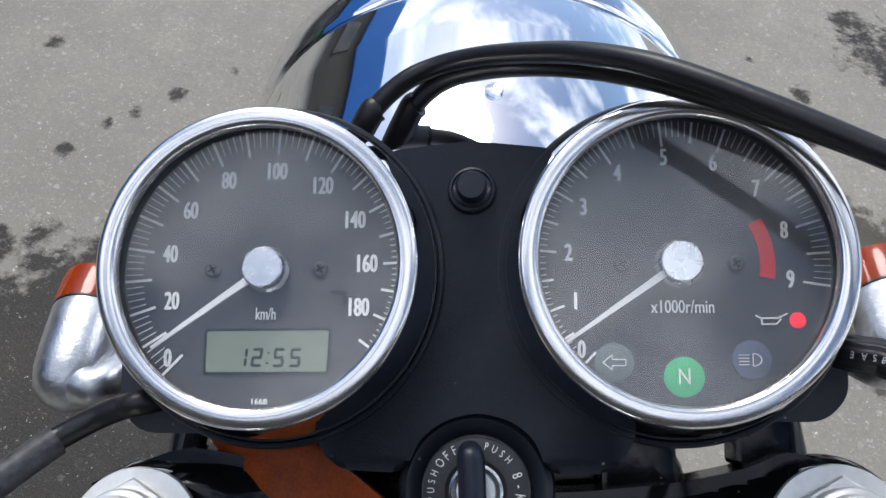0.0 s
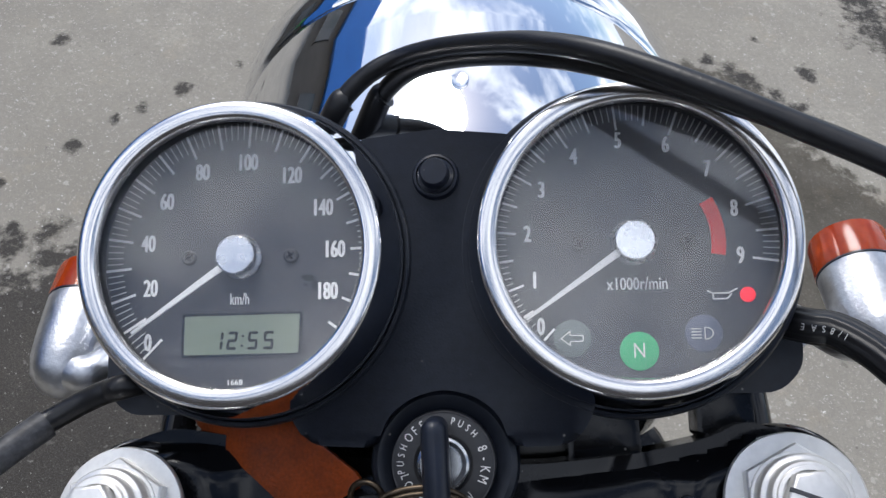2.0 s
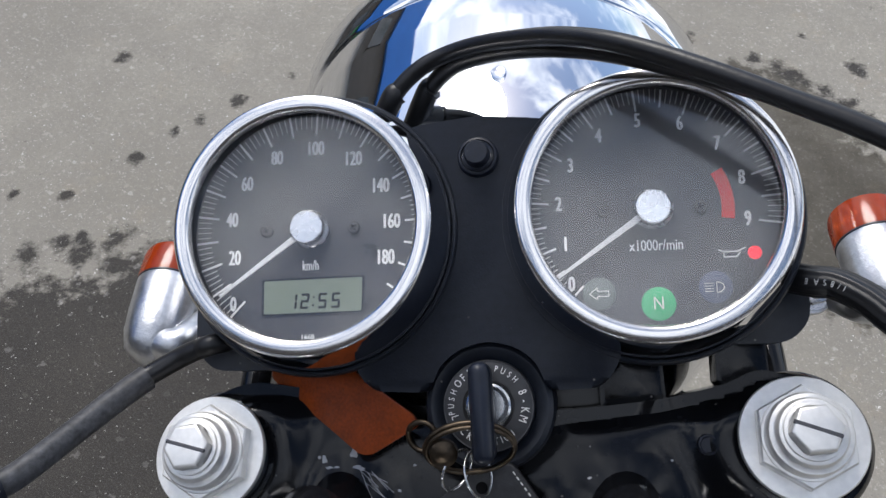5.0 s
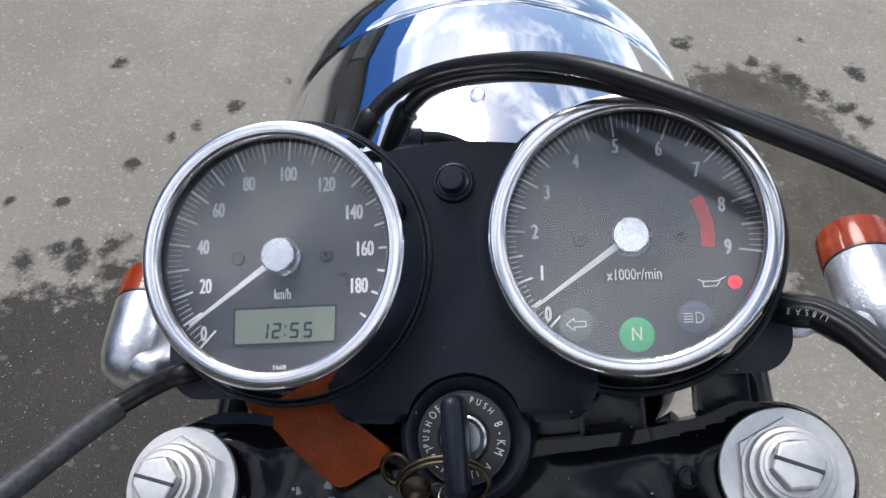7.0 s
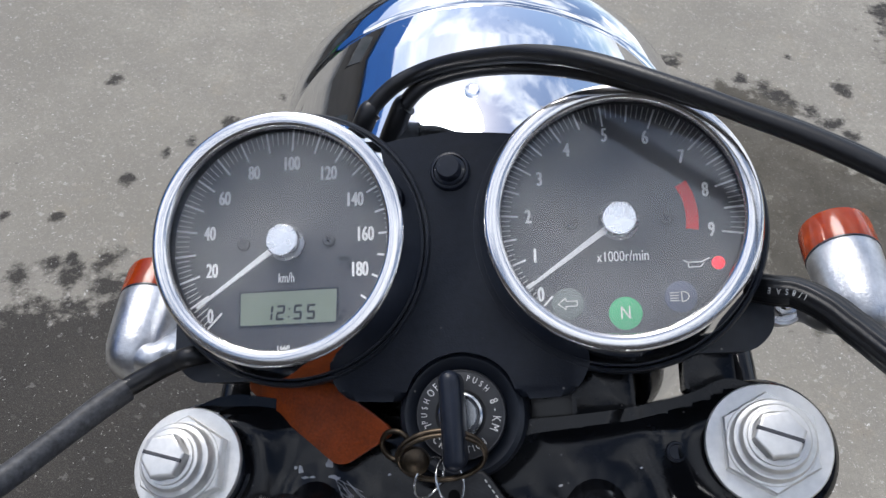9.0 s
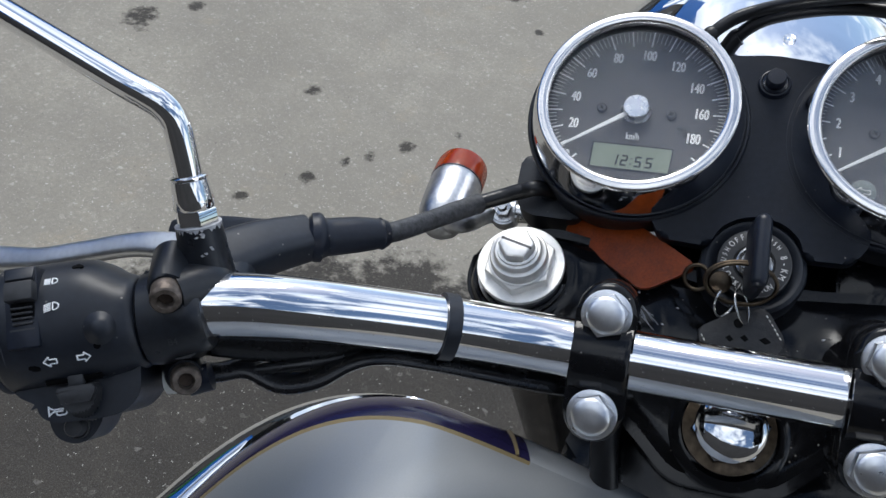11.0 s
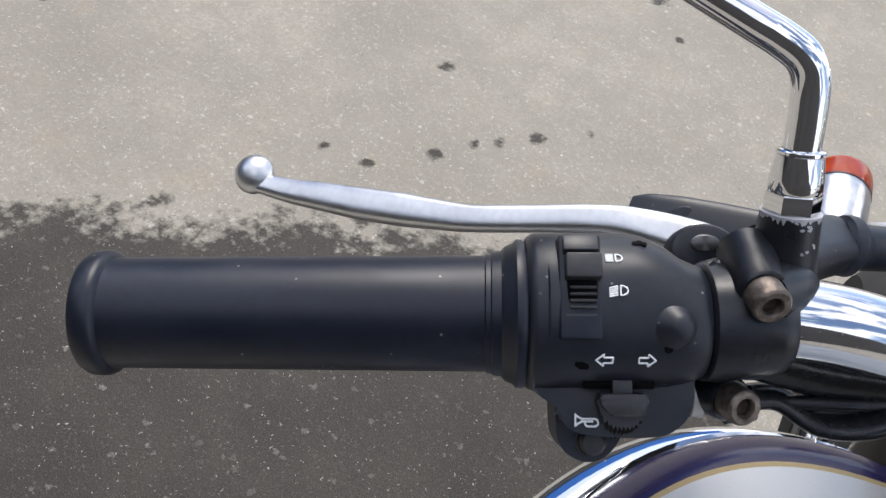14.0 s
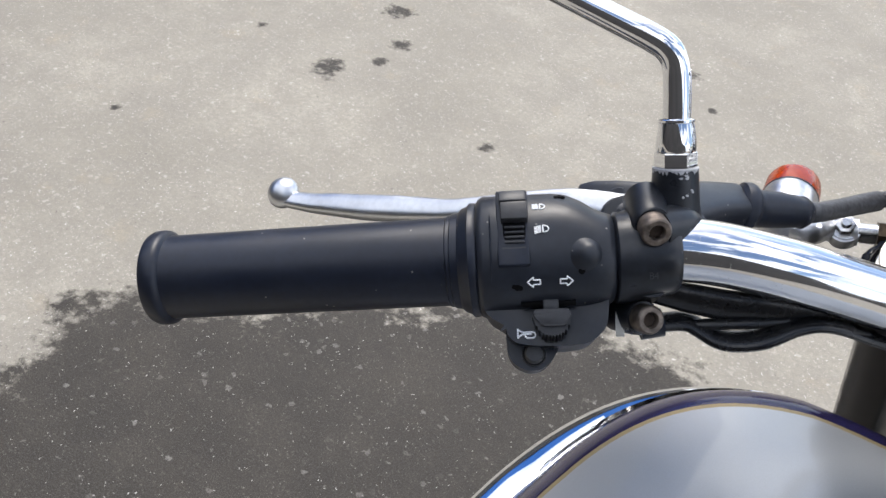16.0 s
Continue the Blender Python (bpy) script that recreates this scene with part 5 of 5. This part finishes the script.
for v in worn.verts:
    low = (v.co - FERR).dot(MIRROR_UP)
    if low < -1.9:
        v.co += MIRROR_UP * random.choice((-1.1, -0.5, 0.1, 0.4, 0.55))
    elif low < -1.3:
        v.co -= MIRROR_UP * 0.02
part("worn_rim", worn, PRIMER, perch, "rim with chipped paint")
web = [ctl(80, 8, 0), ctl(84, 16, -8), ctl(96, 22, -20), ctl(113, 22.3, -27.6)]
part("perch_arm", tube(web, [10, 9.5, 8.2, 8.0], 24, flat=0.8), BLACK_PLASTIC, perch)
cover = [ctl(50.8, 39.4, -51.2), ctl(56, 37.6, -48.6), ctl(64, 34.4, -44.6), ctl(76, 30.6, -39), ctl(90, 27, -33), ctl(106, 24, -29)]
part("lever_cover", tube(cover, [2.6, 5.0, 6.9, 7.6, 7.2, 6.6], 28, flat=0.42, power=3.0), BLACK_PLASTIC, perch, "black pivot cover")
part("cable_boot", tube([(-112, -88, 41), (-110.6, -87.6, 40.4), (-108.4, -86.8, 39.4), (-106.6, -86, 38), (-97, -81, 30.8), (-90.5, -77.8, 25.6), (-89.5, -77.3, 24.8), (-87.5, -76.2, 23.2)],
                         [8.0, 9.6, 9.8, 7.6, 7.2, 6.2, 6.6, 5.2], 28, 4), RUBBER, perch, "black rubber cable boot")
part("cover_pin", lathe([(3.4, -3), (3.4, 3.0), (2.8, 3.6), (0, 3.8)], CONTROL @ at(66, 34.4, -43.6) @ Matrix.Diagonal((1.2, 0.7, 1, 1)), 24), BLACK_PLASTIC, perch)
part("arm_web", tube([(-131, -110, 66), (-123, -98.5, 54), (-112, -88, 41)], [11, 10, 8.6], 28, flat=0.85, power=3.4), BLACK_PLASTIC, perch)
part("lever_pivot", lathe([(9.6, -10), (9.6, 0.4), (8.8, 1.6), (7.4, 2.0), (0, 2.2)], CONTROL @ at(66.5, 21.0, -23) @ Matrix.Diagonal((1.1, 0.8, 1, 1)), 36), BLACK_PLASTIC, perch)
part("pivot_bolt", lathe([(3.6, 1), (3.6, 2.4), (3.0, 2.8), (0, 2.9)], CONTROL @ at(66.5, 22.4, -22.6) @ Matrix.Diagonal((1.25, 0.75, 1, 1)), 28), SCREW, perch)

lever_path = [(-315, -123.4, 30.7), (-300, -122.8, 31.6), (-286.9, -121.5, 32.8), (-270, -120, 34.4), (-253.7, -118.1, 36.2), (-240, -116.5, 38), (-225.2, -114.5, 40.3), (-202.1, -108.3, 42.9), (-183.7, -103.6, 45.2), (-168.9, -102, 46.7), (-150, -102.4, 47), (-138, -106, 48)]
lever = part("clutch_lever", tube(lever_path, [3.8, 4.6, 5.3, 5.9, 6.0, 5.4, 4.7, 4.6, 4.8, 5.4, 6.6, 5.0], 32, 6, flat=0.72, power=3.2), LEVER, label="polished alloy clutch lever with ball end", angle=50)
ball = bmesh.new()
bmesh.ops.create_uvsphere(ball, u_segments=32, v_segments=20, radius=8.0)
bmesh.ops.scale(ball, vec=(1.0, 1.0, 0.8), verts=ball.verts)
bmesh.ops.translate(ball, verts=ball.verts, vec=(-318.0, -120.6, 30.8))
part("lever_ball", ball, LEVER, lever)

# mirror stem
stem_pts = [FERR + MIRROR_UP * 4, (-132.1, -89.8, 99.2), (-133.7, -81.9, 105.5), (-135.4, -76.1, 110.2), (-138.7, -72.5, 114.1), (-145.0, -70.1, 116.3), (-154.5, -66.9, 117.5), (-192.1, -52.8, 119.9), (-243.5, -33.5, 123.1), (-294.5, -14.1, 126.3)]
mirror = part("mirror_stem", tube(stem_pts, 4.75, 28, 8), CHROME, label="bent chrome mirror stem")
part("stem_nut", prism(hexagon(7.2, 0.2), -0.6, 4.6, basis(FERR, MIRROR_UP), 0.8), CHROME, mirror)
part("stem_ferrule", lathe([(6.6, 4.4), (6.9, 5.4), (6.8, 8.0), (6.2, 12.6), (5.9, 14.2), (6.2, 14.5), (6.2, 15.3), (5.6, 15.7), (4.8, 15.8)], basis(FERR, MIRROR_UP), 32), CHROME, mirror, "chrome ferrule with lock nut")

# clutch cable and wiring
clutch = part("clutch_cable", tube([(-64, -46.5, -12), (-60.5, -43.8, -14.9), (-52, -39, -16.5), (-44, -36, -15), (-36, -34, -15), (-20, -28, -40)], 3.6, 18), HOSE, label="black clutch cable with scuffed grey sleeve")
part("grey_sleeve", tube([(-89, -77, 24.2), (-84, -73.2, 19.4), (-76, -62, 5.0), (-69, -52.5, -6.4), (-62, -45.2, -13.8)], [4.3, 4.2, 4.2, 4.4, 4.5], 20), GREY_SLEEVE, clutch, "scuffed grey cable sleeve")
wires = [(-140, -146, 66), (-128, -147, 56), (-117, -142.5, 51), (-104, -144.5, 47), (-92, -140.5, 46), (-81, -132, 45), (-70, -127.5, 42), (-52, -124.5, 29), (-30, -122.5, 17), (-10, -121, 10), (15, -116, -2)]
loom = part("wiring_sleeve", tube(wires, [4, 4.2, 4.6, 5.2, 5.4, 5.0, 4.6, 4.8, 5.6, 5.8, 5.8], 18, flat=0.5, up=(0.1, 0.5, 0.85)), VINYL, label="loose black vinyl wiring sleeve under the bar")
part("loom_fold", tube([(-132, -139, 66), (-118, -136, 58), (-103, -133, 52), (-88, -129, 48), (-72, -124.5, 41)], [4.6, 5.6, 6.0, 5.4, 4.6], 14, flat=0.45, up=(0.2, -0.6, 0.75)), VINYL, loom)
part("loom_fold", tube([(-124, -146, 53), (-110, -141.5, 51), (-96, -136.5, 49), (-82, -130.5, 46)], [1.2, 2.2, 2.4, 1.2], 12, flat=0.6), VINYL, loom)
part("white_collar", tube([ctl(56.4, -22.8, -3.0), ctl(59.4, -23.0, -2.6)], 5.4, 24, smoothed=False), WHITE_PLASTIC, loom, "small white plastic collar")
part("loom_plug", tube([ctl(64, -25, 0), ctl(72, -24, 0)], 5.0, 20, smoothed=False), RUBBER, loom)

# brake hose
hose_pts = [(128, -8, -46), (140, -14, -30), (155.3, -20.2, -14), (162.3, -22.0, -10), (169.4, -27.7, -4), (175, -35.8, 4), (186, -52, 22), (215, -80, 52), (262, -105, 75)]


def ribbed(bm, pts):
    """Shallow ribs along the hose: every other row of the skin is let in."""
    bm.verts.ensure_lookup_table()
    line = smooth_path(pts, 8)
    for i, v in enumerate(bm.verts):
        if i % 4 in (0, 1) and i // 48 < len(line):
            c = line[i // 48]
            v.co = c + (v.co - c) * 0.94
    return bm


hose = part("brake_hose", ribbed(tube(hose_pts, 5.0, 48), hose_pts), HOSE, label="black rubber brake hose with pale lettering")
print_bm = bmesh.new()
way = smooth_path(hose_pts, 24)
lens_ = np.cumsum([0] + [(b - a).length for a, b in zip(way, way[1:])])
for i, ch in enumerate("1/8 SAE J1401"[::-1]):
    d = 34.0 + i * 1.9
    k = int(np.searchsorted(lens_, d))
    t = (way[k + 1] - way[k - 1]).normalized()
    n_ = Vector((-0.45, -0.1, 1.0))
    n_ = (n_ - t * n_.dot(t)).normalized()
    if ch != " ":
        lettering(ch, 2.6, basis(way[k] + n_ * 5.06, n_, -t), 0.8, print_bm)
part("hose_lettering", print_bm, INK_DIM, hose, smooth=False)

# dark gear behind the panel
under = part("headlight_bracket", prism(rounded([(-28, -40), (-24, -8), (30, 2), (85, 2), (108, -4), (110, -40), (95, -62), (10, -62)], 8), -74, -52), BLACK_PAINT, label="black headlight bracket below the gauges")
for x in (-44, 154):
    part("bracket_ear", tube([(x, -66, -60), (x * 1.0, -30, -78), (x * 0.98, 2, -104)], 6, 16), BLACK_PAINT, under)
for x0, x1, y0, y1 in ((91, 112.5, -60, -36), (129, 146, -52, -30)):
    part("gauge_stay", prism(rounded([(x0, y0), (x1, y0 + 1), (x1 - 1, y1), (x0, y1)], 2), -46, -33, Matrix(), 1.5), BLACK_PAINT, under)

# front wheel and frame neck, which hold the steering gear up
inv = STEER.inverted()
axle = Vector((55, -69 + 22, -862))
wheel_m = basis(axle, (1, 0, 0), (0, 0, 1))
hub_z = (STEER @ (axle * 0.001)).z * 1000
wheel = part("front_wheel", lathe([(hub_z - 100, -38), (hub_z - 30, -46), (hub_z - 6, -26), (hub_z + 8, 0), (hub_z - 6, 26), (hub_z - 30, 46), (hub_z - 100, 38), (hub_z - 100, -38)], wheel_m, 72), TYRE, label="front wheel with black road tyre")
part("rim", lathe([(hub_z - 100, -36), (hub_z - 112, -30), (hub_z - 118, 0), (hub_z - 112, 30), (hub_z - 100, 36)], wheel_m, 72), CHROME, wheel)
part("hub", lathe([(0, -85), (12, -85), (12, -45), (45, -40), (45, 40), (12, 45), (12, 85), (0, 85)], wheel_m, 32), ALLOY, wheel)
for k in range(18):
    a = 2 * math.pi * k / 18
    part("spoke", tube([wheel_m @ Vector((44 * math.cos(a), 44 * math.sin(a), 30 if k % 2 else -30)), wheel_m @ Vector(((hub_z - 114) * math.cos(a + 0.25), (hub_z - 114) * math.sin(a + 0.25), 0))], 2.0, 8, smoothed=False), STEEL, wheel)
neck = part("frame_neck", tube([inv @ Vector((0.074, -0.048, 0.952)) * 1000, inv @ Vector((0.09, 0.02, 0.84)) * 1000], 28, 24, smoothed=False), BLACK_PAINT, label="black steering head and frame tube")
part("backbone", tube([inv @ Vector((0.075, -0.05, 0.93)) * 1000, inv @ Vector((0.03, -0.3, 0.86)) * 1000, inv @ Vector((0.02, -0.6, 0.84)) * 1000], 20, 20), BLACK_PAINT, neck)

part("lower_yoke", prism(rounded([(-36, -62), (-14, -46), (124, -46), (146, -62), (146, -98), (95, -130), (15, -130), (-36, -98)], 14), -210, -180, Matrix(), 5), BLACK_PAINT, neck)
part("neck_gusset", prism(rounded([(0, -112), (118, -112), (130, -150), (100, -190), (10, -190), (-14, -150)], 14), -120, -48, Matrix(), 8, steps=3), BLACK_PAINT, neck)
part("wiring_hose", tube([(12, -100, -34), (8, -132, -34), (14, -165, -50), (30, -195, -70)], 6, 16), HOSE, neck)

# ---- keys hanging from the lock: one bunch ----
keys = new("key_ring")
keys.matrix_world = STEER @ at(0.055, -0.0584, -0.0068)
tagged(keys, "motorcycle key with brass rings, orange and black leather fobs", "keys")
KEY_INV = at(-55, 58.4, 6.8)


def key_part(name, bm, material, label=""):
    bm.transform(KEY_INV)
    return part(name, bm, material, keys, label)


def hoop(c, normal, r, wire, squash=1.0, x=(1, 0, 0)):
    m = basis(c, normal, x)
    pts = [m @ Vector((r * math.cos(a), r * squash * math.sin(a), 0)) for a in np.linspace(0, 2 * math.pi, 41)]
    return tube(pts, wire, 10, smoothed=False, caps=False)


key_part("key_head", box(6.6, 29.5, 22, at(55.0, -58.0, 5.5) @ pose(0, 0, 0, 0, 3, 2), 3.2, steps=4), RUBBER, "thick black rubber key head")
key_part("split_ring", hoop((50.5, -68.5, 2), (0.1, -0.45, 0.9), 13.5, 0.85, 0.62), BRONZE, "dull brass split ring")
key_part("split_ring", hoop((50.8, -69.2, 3.6), (0.1, -0.5, 0.86), 13.2, 0.7, 0.6), BRONZE)
key_part("link", hoop((34.5, -65.8, -8), (-0.25, -0.35, 0.9), 5.0, 0.9), BRONZE)
key_part("swivel", lathe([(0, 0), (3.6, 0.2), (4.4, 1.6), (4.2, 3.4), (2.4, 4.6), (0, 4.8)], basis((42.6, -69.2, 2), (0.1, -0.3, 0.95)), 24), BRONZE)
key_part("wire_ring", hoop((52.4, -76.6, -2), (0.86, 0.2, 0.45), 7.0, 0.45), STEEL)
key_part("wire_ring", hoop((46.0, -75.4, -1.5), (0.75, -0.35, 0.45), 6.6, 0.45), STEEL)
tag = [(-25, -45.5), (12.0, -71.8), (16.5, -71.8), (33.0, -62.6), (32, -59.6), (21, -52.0), (-8, -33.0), (-18, -33.0)]
tag_bm = prism(rounded(tag, 2.5), -1.4, 1.4, at(0, 0, -15), 1.0, steps=3)
for v in tag_bm.verts:
    v.co.z += -3.0 + 0.40 * (v.co.x - 12) + 0.5 * math.sin(v.co.x / 11)
key_part("orange_fob", tag_bm, ORANGE_LEATHER, "worn orange leather strap")
fob = [(36.8, -86.6), (42.4, -97.6), (47.0, -100.2), (67.0, -93.4), (71.0, -86.4), (62.0, -73.4), (50.0, -77.2)]
key_part("black_fob", prism(rounded(fob, 2.8), -12.4, -9.0, Matrix(), 1.1, steps=3), BLACK_LEATHER, "black stitched leather fob")
for (ax, ay), (bx, by), n_ in (((39.0, -88.0), (44.6, -97.4), 6), ((62.2, -76.4), (69.0, -86.0), 6)):
    for k in range(n_):
        t = (k + 0.5) / n_
        a_ = math.degrees(math.atan2(by - ay, bx - ax))
        key_part("stitch", box(1.15, 0.42, 0.3, at(ax + (bx - ax) * t, ay + (by - ay) * t, -8.9) @ pose(0, 0, 0, 0, 0, a_), 0.1), THREAD)
for fx, fy, w in ((49.8, -88.2, 1.6), (55.3, -87.2, 1.6), (63.0, -87.0, 2.4)):
    key_part("fob_emblem", prism([(fx - w, fy), (fx, fy + 1.4), (fx + w, fy - 0.3), (fx + 0.3, fy - 1.5)], -9.1, -8.92), PITCH)
key_part("fob_eyelet", lathe([(2.0, -9.1), (1.8, -8.65), (1.2, -8.8), (0, -9.0)], at(52.6, -81.6), 20), PITCH)
key_part("white_tag", prism([(58.0, -102.5), (67.6, -93.0), (73.0, -102.5)], -13.4, -13.0), PAPER, "scrap of white card")

# ---- drop of water on the headlight ----
drop = bmesh.new()
bmesh.ops.create_uvsphere(drop, u_segments=24, v_segments=14, radius=3.4)
local = HL.inverted() @ Vector((60.3, 58.6, -32.0))
shell_r = 98 * (1 - (max(0.0, -local.z) / 112) ** 3.8) ** (1 / 3.8)
out_ = Vector((local.x, local.y, 0)).normalized()
drop_pos = HL @ (out_ * (shell_r + 0.2) + Vector((0, 0, local.z)))
drop_me = bpy.data.meshes.new("water_drop")
bmesh.ops.scale(drop, vec=(0.00085, 0.0011, 0.00045), verts=drop.verts)
drop.to_mesh(drop_me)
drop.free()
drop_me.materials.append(WATER)
drop_me.polygons.foreach_set("use_smooth", [True] * len(drop_me.polygons))
drop_ob = new("water_drop", drop_me)
drop_ob.matrix_world = STEER @ basis(drop_pos * 0.001, HL.to_3x3() @ out_)
drop_ob.visible_shadow = False
tagged(drop_ob, "clear drop of rain water on the chrome headlight", "water drop")

# ---- what stands round the yard, and a dark wall added for reflections ----
WALL = mat("grey brown render", (0.13, 0.115, 0.10), 0.85, grain=0.08, grain_scale=60, stain=0.12, stain_scale=1.2, bump=0.3, bump_scale=80)
REFLECTED_DARK = mat("dark surface for reflections", (0.030, 0.028, 0.027), 0.85, grain=0.15, grain_scale=40, stain=0.2, stain_scale=0.8, bump=0.3, bump_scale=60)
BLUE_PANEL = mat("blue cladding", (0.02, 0.17, 0.58), 0.4, grain=0.04, grain_scale=20, stain=0.05, stain_scale=1.5)
GREEN_PANEL = mat("green board", (0.04, 0.28, 0.08), 0.5, grain=0.05, stain=0.05)
WINDOW = mat("dark window glass", (0.02, 0.025, 0.03), 0.05, grain=0.05, spec=0.8)


def world_box(name, size, c, material, parent=None, label="", category="", kind=""):
    bm = box(*size)
    me = bpy.data.meshes.new(name)
    bm.to_mesh(me)
    bm.free()
    me.materials.append(material)
    ob = new(name, me)
    ob.parent = parent
    ob.matrix_basis = Matrix.Translation(c)
    return tagged(ob, label, category, kind=kind)


station = new("station_building")
station.matrix_world = Matrix.Translation((-8.5, 4.0, 0))
tagged(station, "long low building with blue cladding over brown walls", "building")
world_box("wall", (1.0, 26.0, 3.4), (-1.0, 0, 1.7), WALL, station)
world_box("fascia", (1.6, 26.4, 2.6), (-0.6, 0, 4.7), BLUE_PANEL, station, "bright blue cladding band")
for k in range(6):
    pane = world_box("window", (0.12, 2.2, 1.5), (-0.47, -10 + k * 4.0, 1.9), WINDOW, station)
    world_box("window_frame", (0.16, 2.5, 0.12), (0.02, 0, 0.8), WALL, pane)
    world_box("window_sill", (0.3, 2.5, 0.1), (0.08, 0, -0.8), WALL, pane)
world_box("sign", (0.1, 3.2, 0.7), (-0.45, -2, 3.0), GREEN_PANEL, station, "green sign board")
# unseen, added behind the rider so the chrome reflects a dark band
world_box("dark_reflection_wall", (30, 0.4, 5.2), (0, -4.6, 2.6), REFLECTED_DARK, None, "unseen dark wall added to give the chrome a dark band", "wall", "structure")
